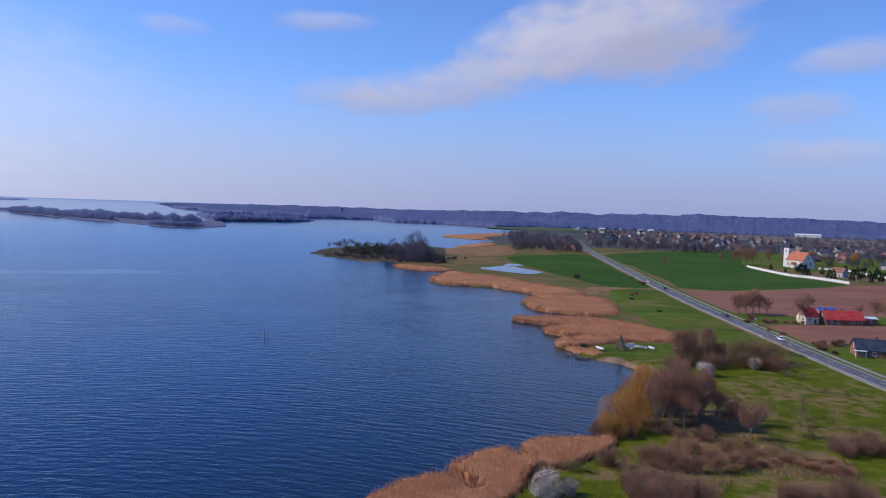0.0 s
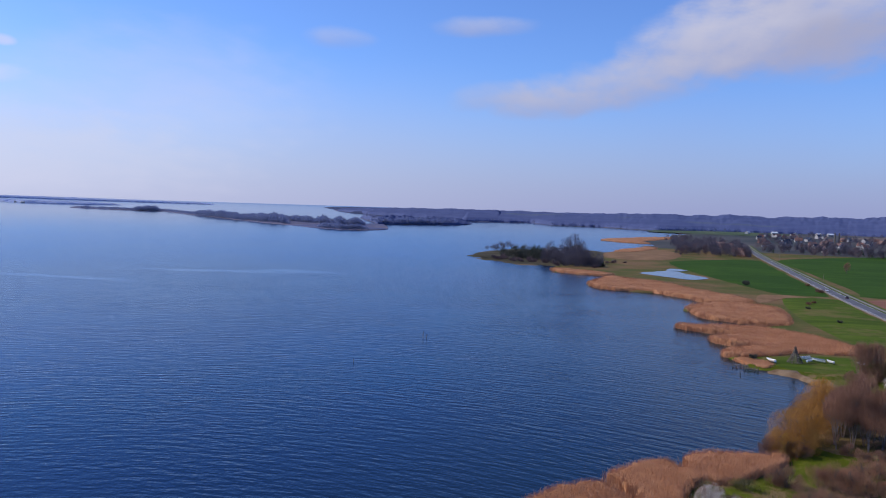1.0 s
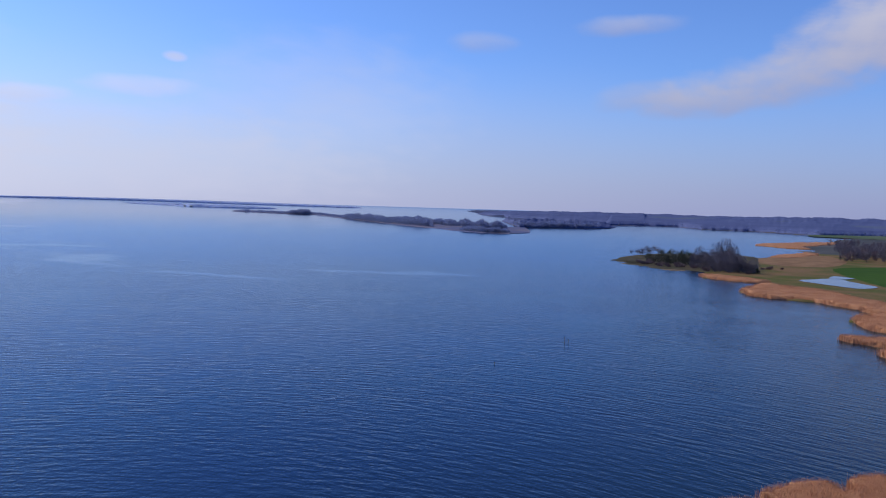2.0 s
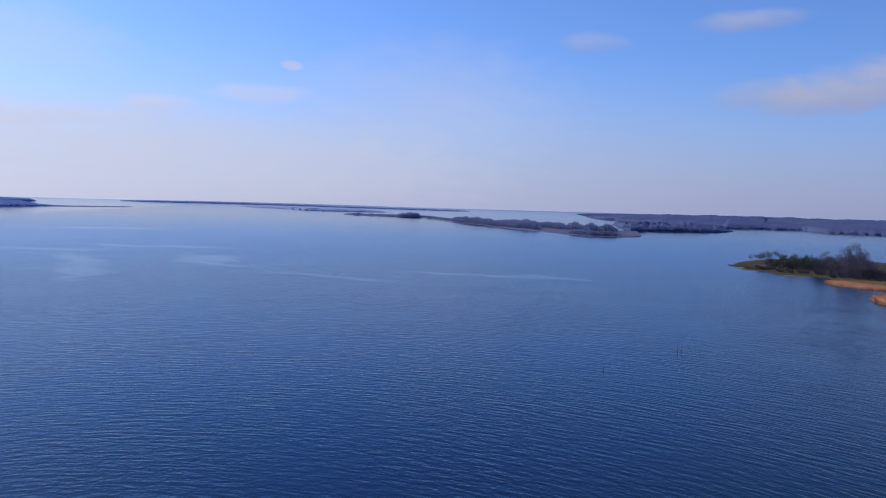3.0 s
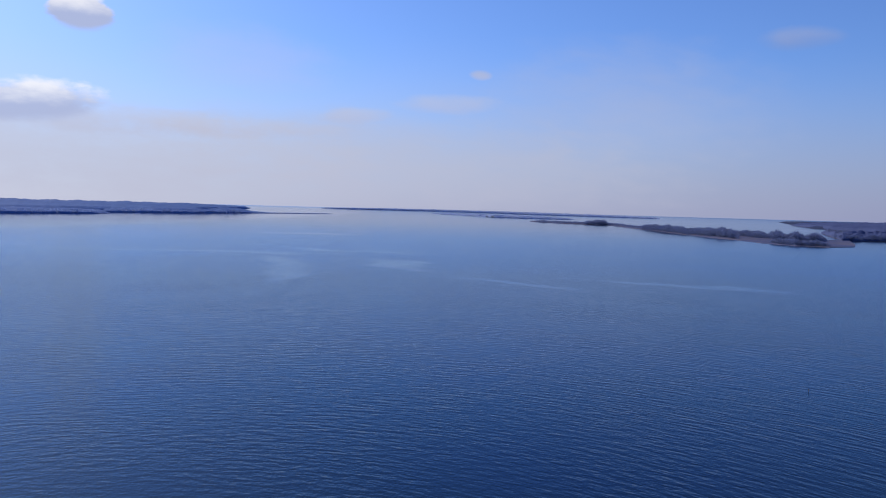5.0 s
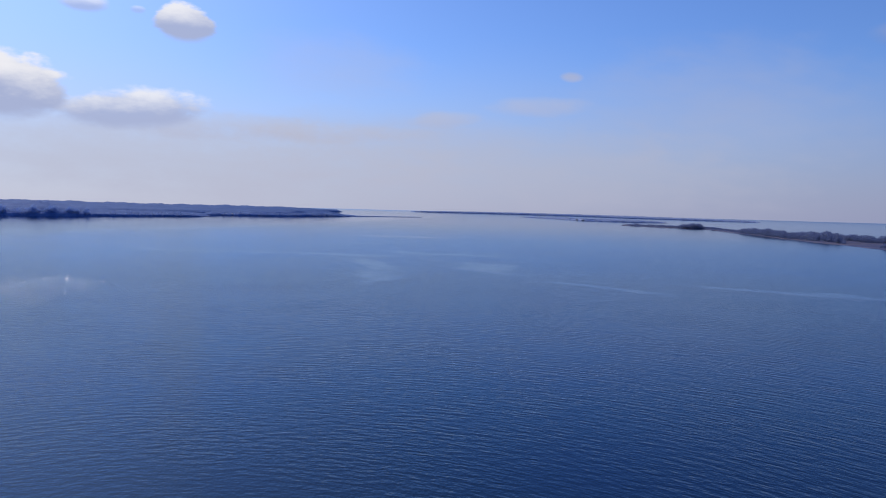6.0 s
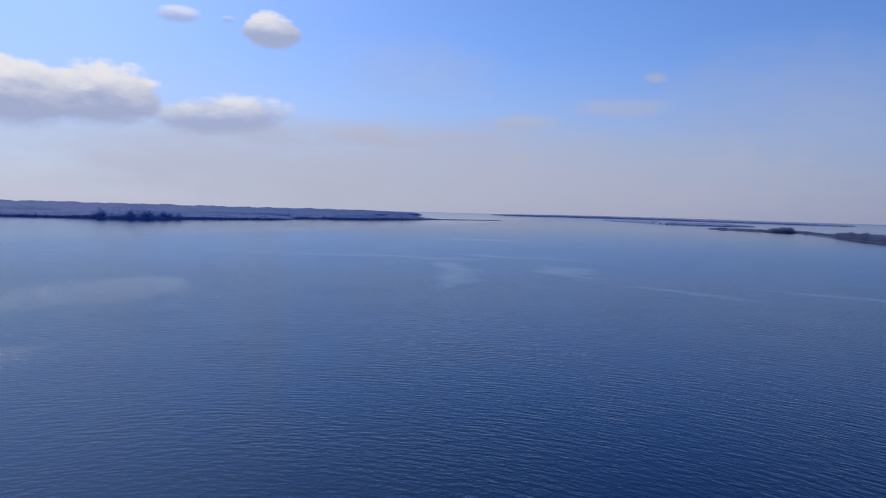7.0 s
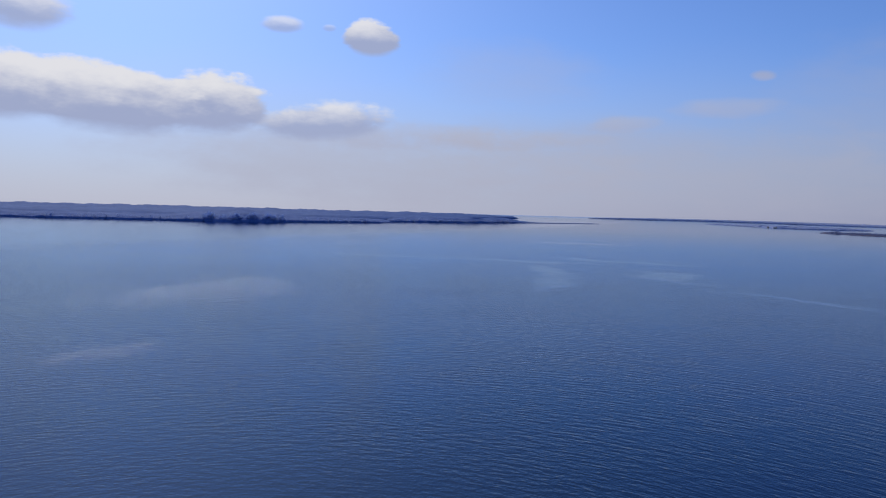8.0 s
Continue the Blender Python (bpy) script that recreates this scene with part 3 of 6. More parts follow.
field("beach", "pale sandy beach strip at the water", [(51.3, 262.6), (57.3, 266.9), (64.4, 263.3), (70.5, 254.8), (74.6, 247.1), (70.5, 240), (65.5, 244.7), (61.4, 254.3), (56.3, 259)], SAND, 0.95, rim=-0.35, step=3, wobble=0.5, follow=True)
field("beach", "tan weedy strand round the wooded point", [(-43.3, 687.3), (-67.7, 694.8), (-93.6, 711.8), (-129.7, 769.8), (-140.6, 865), (-129.8, 872.2), (-121.5, 780), (-89.8, 721.4), (-65.8, 703.2), (-45.2, 699.8)], STRAND, 0.85, rim=-0.35, step=6, wobble=2.5)
field("sand_tongue", "low tan tongue of weed and sand", [(-131.2, 769.1), (-110.6, 738), (-90.3, 741.2), (-79.4, 743.7), (-95.5, 782.6), (-120.3, 802)], STRAND, 0.35, rim=-0.3, step=6, wobble=1.5, category="beach")
field("sand_tongue", "low dark tongue of weed off the point", [(-95.3, 710.5), (-78.9, 687.6), (-61.3, 675.6), (-45.6, 676.8), (-42.6, 700.7), (-62.3, 711.5), (-83.1, 723)], STRAND, 0.35, rim=-0.3, step=6, wobble=2, category="beach")
field("rough_grass", "grey-green rough grass on the wooded point", [(-115.4, 769.3), (-92.1, 755.3), (-64.9, 739.1), (-34.2, 713.7), (-2, 701.5), (4.9, 819.2), (-3.9, 974.9), (-53, 957.9), (-109.1, 891.5), (-122.9, 837.8)], POINTGRASS, 1.3, step=8, wobble=3)
field("pond", "still pale pond in the marsh meadow", [(36.4, 644.4), (44.2, 669.7), (62.8, 681.6), (81.9, 629.5), (66.1, 603), (49.2, 616.9)], POND, 1.25, rim=1.2, category="pond", wobble=7, step=8)
field("pond", "small still pool in the marsh meadow", [(54.9, 686.1), (62.7, 717.1), (75.6, 698.4), (68.7, 686.2)], POND, 1.25, rim=1.2, category="pond", wobble=2)


SCRUB_PLAN = [(39, 148.2), (46.4, 161.3), (57.4, 169.4), (70.1, 176.5), (73.7, 172.5), (77.5, 166.7), (84.4, 163.5), (85.4, 156.2), (79.7, 147.3), (71.2, 145.5), (66.4, 147), (58.2, 145.3), (49.8, 133.8), (44.8, 127.5), (34.2, 126.6), (33.9, 135.6)]
TAN_PLAN = [(68.2, 163.7), (77.5, 166.7), (78.7, 159.1), (73.8, 150.9), (66.7, 150.2), (64.3, 152.3)]
field("scrub_floor", "brown scrubby ground with dead grass", SCRUB_PLAN, SCRUBFLOOR, 1.0, step=4, wobble=2.5, follow=True)
field("scrub_floor", "brown scrubby patch in the green meadow", [(64.5, 141.3), (72, 145), (78, 141.9), (71.2, 131.1), (61.1, 130.2)], SCRUBFLOOR, 1.0, step=4, wobble=2.0, follow=True)
field("scrub_floor", "bare leaf-strewn ground under the grove", [(46.5, 175.8), (50.5, 189.7), (58.5, 199.9), (70.7, 198.5), (74.8, 186.7), (70.8, 175.6), (58.6, 171.2)], SCRUBFLOOR, 1.0, step=4, wobble=1.5, follow=True)

# ---- road ----
ROAD = [(141, -400), (135.5, 60), (135.6, 203), (135.3, 238.1), (136.1, 273.1), (137.7, 313), (140.1, 374.5), (143.3, 444.5), (150.4, 544.6), (164.4, 706), (178.1, 868.1), (189, 991.6), (206.5, 1147.3), (233.3, 1357.9)]


def ribbon(name, line, left, right, z, mat, parent=None, label="", depth=0.0):
    """A strip along a line between two offsets to its right."""
    verts, faces = [], []
    for i, p in enumerate(line):
        d = (line[min(i + 1, len(line) - 1)] - line[max(i - 1, 0)]).normalized()
        side = Vector((d.y, -d.x))
        for s in (left, right):
            q = p + side * s
            verts.append((q.x, q.y, z))
        if depth:
            for s in (right, left):
                q = p + side * s
                verts.append((q.x, q.y, z - depth))
    k = 4 if depth else 2
    for i in range(len(line) - 1):
        a, b = i * k, (i + 1) * k
        for j in range(4 if depth else 1):
            faces.append([a + j, a + (j + 1) % k, b + (j + 1) % k, b + j])
    return piece(name, mesh_of(name, verts, faces, mat), parent, label)


road_line = smooth_line(ROAD, False, 12)
road = tagged(ribbon("road", road_line, -3.4, 3.4, 1.42, ASPHALT, depth=0.9), "grey asphalt country road with white markings", "road", kind="structure")
for s in (-3.1, 3.1):
    ribbon("edge_line", road_line, s - 0.12, s + 0.1, 1.427, PAINT, road, "white edge line")
dash_line = smooth_line(ROAD, False, 4)
for i in range(20, 200, 3):
    ribbon("centre_dash", dash_line[i:i + 2], -0.09, 0.09, 1.427, PAINT, road)
tagged(ribbon("cycle_path", road_line, 5.4, 7.4, 1.36, PATHWAY, depth=0.8), "pale paved cycle path along the road", "path", kind="structure")
tagged(ribbon("verge", road_line, 3.4, 5.4, 1.32, GRASS, depth=0.8), "mown green verge between road and cycle path", "verge", kind="structure")
tagged(ribbon("gravel_shoulder", road_line, -4.1, -3.4, 1.36, PATHWAY, depth=0.8), "pale gravel shoulder of the road", "shoulder", kind="structure")
tagged(ribbon("verge", road_line, 7.4, 10.0, 1.30, GRASS, depth=0.8), "rough green verge beside the cycle path", "verge", kind="structure")


# ---- distant woods and shores ----
def wooded_band(name, label, knots, depth, mat, step=0.05, bare=0.0, seed=0.0, crown=11.0, bank=1.2, kind="stuff", shore=True, uneven=0.25, lumpy=1.0):
    """A wooded shore seen from afar. knots: azimuth, distance of its foot, height of its tree tops. bare: how much of it stands without trees."""
    ks = sorted(knots)
    az = np.arange(ks[0][0], ks[-1][0] + step / 2, step)
    foot = np.interp(az, [k[0] for k in ks], [k[1] for k in ks])
    top = np.interp(az, [k[0] for k in ks], [k[2] for k in ks])
    near = max(crown * 0.55, 5.0)
    offs = [0, 3] + [4 + near * i for i in range(int(min(depth, 260) / near))]
    while offs[-1] < depth:
        offs.append(min(offs[-1] + near * 2.2, depth))
    verts, faces = [], []
    for i, a in enumerate(az):
        f = foot[i] * (1 + 0.004 * noise.noise((a * 3.1, seed, 0.4)) + 0.001 * noise.noise((a * 11.0, seed, 0.9)))
        taper = min(1.0, (i + 0.5) * step * 2.2, (len(az) - i - 0.5) * step * 2.2)
        for j, o in enumerate(offs):
            x, y = polar(a, f + o * (0.25 + 0.75 * taper))
            cover = 1.0 if bare <= 0 else max(0.0, min(1.0, (noise.noise((x * 0.012 + seed, y * 0.006, 2.0)) + 0.75 - 1.5 * bare) * 3.5))
            swell = 1.0 + 0.16 * noise.noise((a * 1.1, seed, o * 0.002)) + 0.08 * noise.noise((a * 4.3, seed, o * 0.004))
            lump = (0.72 + lumpy * 0.30 * noise.noise((x / crown + seed, y / crown, 0.7)) + lumpy * 0.16 * noise.noise((x / crown * 2.3, y / crown * 2.3, seed))) * (1 + uneven * noise.noise((x / 60, y / 90, seed + 5)))
            trees = min(14.0, top[i] * 0.85)
            hill = bank + taper * (top[i] - trees - bank) * min(1.0, 1.15 * o / depth) ** 0.75 * swell
            z = -0.3 if j == 0 else bank * 0.5 if j == 1 else hill + max(0.0, trees * lump * cover * min(1.0, 0.3 + o / 90)) * taper
            if j == len(offs) - 1:
                z = -0.3
            verts.append(settle((x, y, z)))
    k = len(offs)
    for i in range(len(az) - 1):
        faces += [[i * k + j, i * k + j + 1, (i + 1) * k + j + 1, (i + 1) * k + j] for j in range(k - 1)]
    ob = piece(name, mesh_of(name, verts, faces, mat, True))
    if shore:
        ob.data.materials.append(COASTLAND)
        mats = [1 if (q % (k - 1)) < 1 else 0 for q in range(len(faces))]
        ob.data.polygons.foreach_set("material_index", mats)
    return tagged(ob, label, "woods", kind=kind)


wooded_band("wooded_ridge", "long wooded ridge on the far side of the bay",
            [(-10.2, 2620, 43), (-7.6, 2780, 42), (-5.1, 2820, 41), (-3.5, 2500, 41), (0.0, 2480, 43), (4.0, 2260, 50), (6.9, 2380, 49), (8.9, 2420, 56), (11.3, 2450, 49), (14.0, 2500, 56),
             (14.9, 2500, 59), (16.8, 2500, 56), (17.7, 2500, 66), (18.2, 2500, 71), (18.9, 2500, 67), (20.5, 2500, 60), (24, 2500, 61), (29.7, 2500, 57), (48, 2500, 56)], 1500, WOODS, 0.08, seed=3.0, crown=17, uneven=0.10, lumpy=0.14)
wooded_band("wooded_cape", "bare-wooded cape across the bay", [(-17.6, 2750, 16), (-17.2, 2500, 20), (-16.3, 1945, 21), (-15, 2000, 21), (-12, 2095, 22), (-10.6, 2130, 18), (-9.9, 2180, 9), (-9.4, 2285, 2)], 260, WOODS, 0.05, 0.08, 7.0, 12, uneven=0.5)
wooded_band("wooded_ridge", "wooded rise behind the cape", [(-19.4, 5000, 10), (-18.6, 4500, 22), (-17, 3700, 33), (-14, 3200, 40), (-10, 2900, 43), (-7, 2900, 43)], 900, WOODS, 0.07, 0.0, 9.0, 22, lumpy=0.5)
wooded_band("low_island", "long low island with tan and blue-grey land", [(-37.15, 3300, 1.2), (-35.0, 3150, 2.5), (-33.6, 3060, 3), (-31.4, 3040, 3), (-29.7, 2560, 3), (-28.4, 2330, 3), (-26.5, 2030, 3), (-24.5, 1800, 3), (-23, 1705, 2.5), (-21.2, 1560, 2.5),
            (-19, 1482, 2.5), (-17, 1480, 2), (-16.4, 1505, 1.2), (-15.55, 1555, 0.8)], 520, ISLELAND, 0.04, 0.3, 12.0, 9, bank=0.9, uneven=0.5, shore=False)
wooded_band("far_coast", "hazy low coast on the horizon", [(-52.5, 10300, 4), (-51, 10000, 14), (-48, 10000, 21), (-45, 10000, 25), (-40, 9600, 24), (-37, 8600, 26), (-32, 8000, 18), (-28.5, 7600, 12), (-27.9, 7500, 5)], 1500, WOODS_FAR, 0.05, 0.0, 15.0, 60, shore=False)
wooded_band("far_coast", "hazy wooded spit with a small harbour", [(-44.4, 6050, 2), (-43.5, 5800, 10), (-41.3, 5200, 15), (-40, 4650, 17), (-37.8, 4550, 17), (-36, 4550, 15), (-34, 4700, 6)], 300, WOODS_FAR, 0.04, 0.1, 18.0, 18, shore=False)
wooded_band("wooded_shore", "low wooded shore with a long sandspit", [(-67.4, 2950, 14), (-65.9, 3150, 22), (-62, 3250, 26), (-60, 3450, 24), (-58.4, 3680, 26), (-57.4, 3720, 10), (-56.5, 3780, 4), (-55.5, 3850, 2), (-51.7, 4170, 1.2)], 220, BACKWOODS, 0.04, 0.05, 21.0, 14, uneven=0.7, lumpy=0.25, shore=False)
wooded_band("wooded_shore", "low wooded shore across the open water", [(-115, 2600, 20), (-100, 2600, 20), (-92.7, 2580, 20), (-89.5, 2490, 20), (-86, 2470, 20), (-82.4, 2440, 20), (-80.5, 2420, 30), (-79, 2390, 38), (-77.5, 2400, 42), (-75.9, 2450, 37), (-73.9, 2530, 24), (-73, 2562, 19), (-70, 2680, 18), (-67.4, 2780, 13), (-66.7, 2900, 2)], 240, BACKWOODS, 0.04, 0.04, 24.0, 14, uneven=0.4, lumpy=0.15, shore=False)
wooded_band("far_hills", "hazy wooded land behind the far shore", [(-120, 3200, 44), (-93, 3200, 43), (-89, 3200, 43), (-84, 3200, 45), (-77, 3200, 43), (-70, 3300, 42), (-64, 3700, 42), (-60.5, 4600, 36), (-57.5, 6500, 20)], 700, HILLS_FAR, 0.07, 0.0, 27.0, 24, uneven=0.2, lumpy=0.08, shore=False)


def far_trees(name, label, knots, count, depth, height, mat, seed, spread=1.0, back=0.0, gaps=-0.5):
    """Distant trees as loose crowns of a few dozen facets, joined into one. knots: azimuth and distance of the shore."""
    rng = np.random.default_rng(seed)
    az = rng.uniform(knots[0][0], knots[-1][0], count)
    keep = np.array([noise.noise((a * 2.3, seed, 0.0)) + 0.45 * noise.noise((a * 9.0, seed, 3.0)) for a in az]) > gaps
    az = az[keep]
    r = np.interp(az, [k[0] for k in knots], [k[1] for k in knots]) + 2 + back + rng.uniform(0, 1, len(az)) ** 1.5 * depth
    sets = []
    for a, d in zip(az, r):
        h = rng.uniform(*height) * (0.85 + 0.45 * noise.noise((a * 1.7, seed, 7.0)) + 0.3 * noise.noise((a * 6.0, seed, 9.0)))
        h *= min(1.0, 0.4 + (a - knots[0][0]) * 1.3, 0.4 + (knots[-1][0] - a) * 1.3)
        k = 64
        c = rng.normal(0, 1, (k, 3))
        c *= (rng.uniform(0.1, 1, k) ** 0.4 / np.linalg.norm(c, axis=1))[:, None]
        c = c * np.array([0.36 * h * spread, 0.36 * h * spread, 0.5 * h]) + np.array([0, 0, 0.52 * h])
        tri = c[:, None, :] + rng.normal(0, 0.065 * h, (k, 3, 3))
        x, y = polar(a, d)
        sets.append(tri.reshape(-1, 3) + np.array([x, y, 1.0]))
    v = np.concatenate(sets)
    v[:, 2] = np.maximum(v[:, 2], 0.2)
    v = np.array([settle(p) for p in v])
    tagged(piece(name, mesh_of(name, v, np.arange(len(v)).reshape(-1, 3), mat)), label, "trees", kind="stuff")


ISLE = [(-37.1, 3290), (-35.0, 3150), (-33.6, 3060), (-31.4, 3040), (-29.7, 2560), (-28.4, 2330), (-26.5, 2030), (-24.5, 1800), (-23, 1705), (-21.2, 1560), (-19, 1482), (-17, 1480)]


def isle(a, b):
    """The island's shore between two azimuths."""
    xs, ys = [k[0] for k in ISLE], [k[1] for k in ISLE]
    return [(a, np.interp(a, xs, ys))] + [k for k in ISLE if a < k[0] < b] + [(b, np.interp(b, xs, ys))]


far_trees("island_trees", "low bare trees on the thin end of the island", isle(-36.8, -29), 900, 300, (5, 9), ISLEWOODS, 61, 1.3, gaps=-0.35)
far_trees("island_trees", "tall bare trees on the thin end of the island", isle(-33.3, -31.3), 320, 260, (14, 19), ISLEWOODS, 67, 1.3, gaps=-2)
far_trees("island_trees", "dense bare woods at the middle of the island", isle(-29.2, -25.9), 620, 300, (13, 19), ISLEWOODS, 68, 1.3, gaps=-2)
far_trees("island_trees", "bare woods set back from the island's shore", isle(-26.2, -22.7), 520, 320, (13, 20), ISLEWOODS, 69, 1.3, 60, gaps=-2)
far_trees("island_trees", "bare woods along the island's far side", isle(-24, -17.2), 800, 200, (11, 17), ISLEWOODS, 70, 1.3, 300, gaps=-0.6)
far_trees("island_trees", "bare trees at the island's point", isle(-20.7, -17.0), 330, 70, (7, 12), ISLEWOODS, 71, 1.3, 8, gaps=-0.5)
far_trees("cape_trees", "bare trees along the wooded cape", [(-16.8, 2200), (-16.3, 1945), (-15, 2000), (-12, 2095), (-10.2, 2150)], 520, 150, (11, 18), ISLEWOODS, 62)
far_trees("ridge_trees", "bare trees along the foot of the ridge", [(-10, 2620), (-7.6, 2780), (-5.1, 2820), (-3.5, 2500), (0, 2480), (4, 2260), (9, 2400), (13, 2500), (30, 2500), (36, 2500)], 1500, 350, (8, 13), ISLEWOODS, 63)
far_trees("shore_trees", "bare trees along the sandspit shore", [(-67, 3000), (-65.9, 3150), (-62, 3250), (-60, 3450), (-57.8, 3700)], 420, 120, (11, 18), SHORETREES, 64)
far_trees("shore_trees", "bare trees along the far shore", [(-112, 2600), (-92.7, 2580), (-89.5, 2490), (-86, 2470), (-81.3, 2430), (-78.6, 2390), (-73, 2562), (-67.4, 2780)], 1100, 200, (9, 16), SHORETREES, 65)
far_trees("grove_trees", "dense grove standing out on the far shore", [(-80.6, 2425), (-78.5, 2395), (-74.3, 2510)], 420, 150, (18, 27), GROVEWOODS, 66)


# ---- reeds ----
def reed_bed(label, outline, height, stalks, step, seed, tall=1.0, broad=(0.08, 0.2)):
    bed = tagged(new("reed_bed"), label, "reeds", kind="stuff")
    line = ragged(smooth_line(outline, True, step), step * 0.45, 0.23)
    places = scatter(line, int(len(line) * 10), seed)
    top = lambda x, y: 0.3 + height * (0.72 + 0.28 * noise.noise((x * 0.07, y * 0.07, seed)) + 0.12 * noise.noise((x * 0.4, y * 0.4, seed)))
    piece("reed_mass", sheet("reed_mass", line, places, top, -0.2, REED), bed)
    spots = scatter(line, stalks, seed + 1)
    feet = np.array([top(x, y) - 0.75 * height for x, y in spots])
    verts, faces = blades(spots, feet, (0.8 * height, 1.2 * height * tall), broad, 0.13, seed + 2, 0.1)
    piece("reed_stalks", mesh_of("reed_stalks", verts, faces, STALK), bed)
    rim = []
    for p, q in zip(line, line[1:] + line[:1]):
        for _ in range(max(2, int((q - p).length * 7))):
            w = p.lerp(q, random.random())
            rim.append((w.x + random.gauss(0, 0.5), w.y + random.gauss(0, 0.5)))
    rim = np.array(rim)
    verts, faces = blades(rim, -0.1, (height * 0.8, height * 1.25), (0.08, 0.2), 0.2, seed + 3)
    piece("edge_stalks", mesh_of("edge_stalks", verts, faces, STALK), bed)
    return bed


reed_bed("tall rust-brown reeds standing in the shallows", [(-37, 78.9), (-16.3, 117.7), (-12, 124.6), (-7.4, 132.6), (-1.8, 137.6), (2.4, 138.8), (4.6, 136.9), (7.6, 134.2), (8.6, 136.2), (5.6, 140.2), (2.6, 144.3), (5.9, 149.6),
         (10.3, 154.2), (14.4, 155.6), (16.6, 151.6), (18.2, 152.4), (17.9, 159.2), (22.8, 164.6), (27.5, 165.8), (33.5, 165.6), (38.4, 166.6), (38.4, 162.6), (33.4, 156.5), (26.4, 147.6), (19.4, 144.8), (15.6, 135.2),
         (10.9, 127.2), (2.5, 115.1), (-11.4, 91.2), (-24, 70)], 2.2, 95000, 1.6, 11, broad=(0.05, 0.11))
reed_bed("rust-brown reed bed with ragged inlets", [(49.2, 283.1), (44.2, 290.6), (51.1, 300.8), (60.2, 306.2), (48.1, 313.3), (43.1, 322.7), (57.1, 333.4), (57.1, 337.3), (44, 341.2), (34, 352.2), (45, 357.8), (60, 359.8), (76.1, 356.1), (88.4, 339.4), (96.6, 318.3), (99.8, 300.8), (90.6, 299.2), (75.4, 299.3), (62.2, 290.7)], 2.2, 60000, 4, 21)
reed_bed("rust-brown reed bed on a rounded point", [(74, 375.4), (61.9, 380.4), (49.9, 391), (45.8, 419.6), (52.7, 443.3), (69.7, 456.4), (91.8, 451.6), (94, 417.9), (90.1, 393.2), (86.2, 375.4)], 2.2, 36000, 5, 31)
reed_bed("rust-brown reed belt along the shore", [(52.6, 474), (37.7, 494.5), (27.8, 504), (4.4, 506.3), (-6.3, 537.2), (6.3, 593.9), (25.8, 583.1), (43.4, 571), (59.4, 530.1), (79.5, 493.9), (87.7, 465.7), (71.7, 458.5), (57.6, 461)], 2.2, 36000, 6, 41)
reed_bed("rust-brown reed fringe below the wooded point", [(3.4, 611.3), (-22.6, 620.1), (-38.7, 641.1), (-35.8, 659), (-13, 649.1), (10.2, 628)], 2.0, 6000, 6, 51)
reed_bed("straw-coloured reed fringe round the far bay", [(17.2, 1339.8), (3.2, 1399.8), (55.9, 1529.6), (131, 1654.9), (141.3, 1577.3), (79.2, 1386.9), (74, 1281.1)], 2.2, 1500, 22, 61)
reed_bed("straw-coloured reed tongue in the bay", [(25.1, 1031.4), (66.8, 1151.7), (80.4, 1141.5), (57.7, 1029.2), (19.5, 967.7)], 1.8, 1500, 16, 71)
reed_bed("low straw-coloured reeds by the landing", [(51.2, 268.5), (47.2, 281), (52.2, 284.2), (58.3, 278.7), (57.3, 269.8)], 1.0, 1500, 2.5, 81)


# ---- sun glints on the water ----
def wavelets():
    """Glints as shapes: facets along a few gusts, turned halfway between sun and eye."""
    rng = np.random.default_rng(404)
    verts = []
    for a, b, across, count in (((-89.5, 372.0), (-75.5, 560.0), 62.0, 900), ((-91.5, 262.0), (-83.0, 298.0), 15.0, 300), ((-81.0, 142.0), (-75.0, 152.0), 4.0, 6), ((-86.0, 150.0), (-71.0, 149.0), 3.0, 3), ((-76.6, 365.0), (-76.3, 367.0), 1.0, 2)):
        p, q = np.array(polar(*a)), np.array(polar(*b))
        side = np.array([q[1] - p[1], p[0] - q[0]]) / np.linalg.norm(q - p)
        for u, v in zip(rng.beta(2.2, 1.8, count), rng.normal(0, 0.5, count)):
            x, y = p + (q - p) * u + side * v * across * (0.35 + 0.65 * math.sin(math.pi * u))
            far = math.hypot(x, y)
            facing = Vector(SUNWARD) + Vector((-x, -y, EYE)).normalized()
            facing = (facing.normalized() + Vector(rng.normal(0, 0.075, 3))).normalized()
            cross = facing.cross(Vector((0, 0, 1))).normalized()
            along = cross.cross(facing)
            w, l = rng.uniform(0.02, 0.07) * far / 480 + 0.012, rng.uniform(0.1, 0.35) * far / 480 + 0.03
            c = Vector((x, y, 0.05))
            verts += [c - cross * w - along * l, c + cross * w - along * l, c + along * l]
    v = np.array([tuple(p) for p in verts])
    v[:, 2] += 0.12
    tagged(piece("wavelets", mesh_of("wavelets", v, np.arange(len(v)).reshape(-1, 3), GLINT)), "small glossy facets set as sun glints on the water", "waves", kind="stuff")


wavelets()


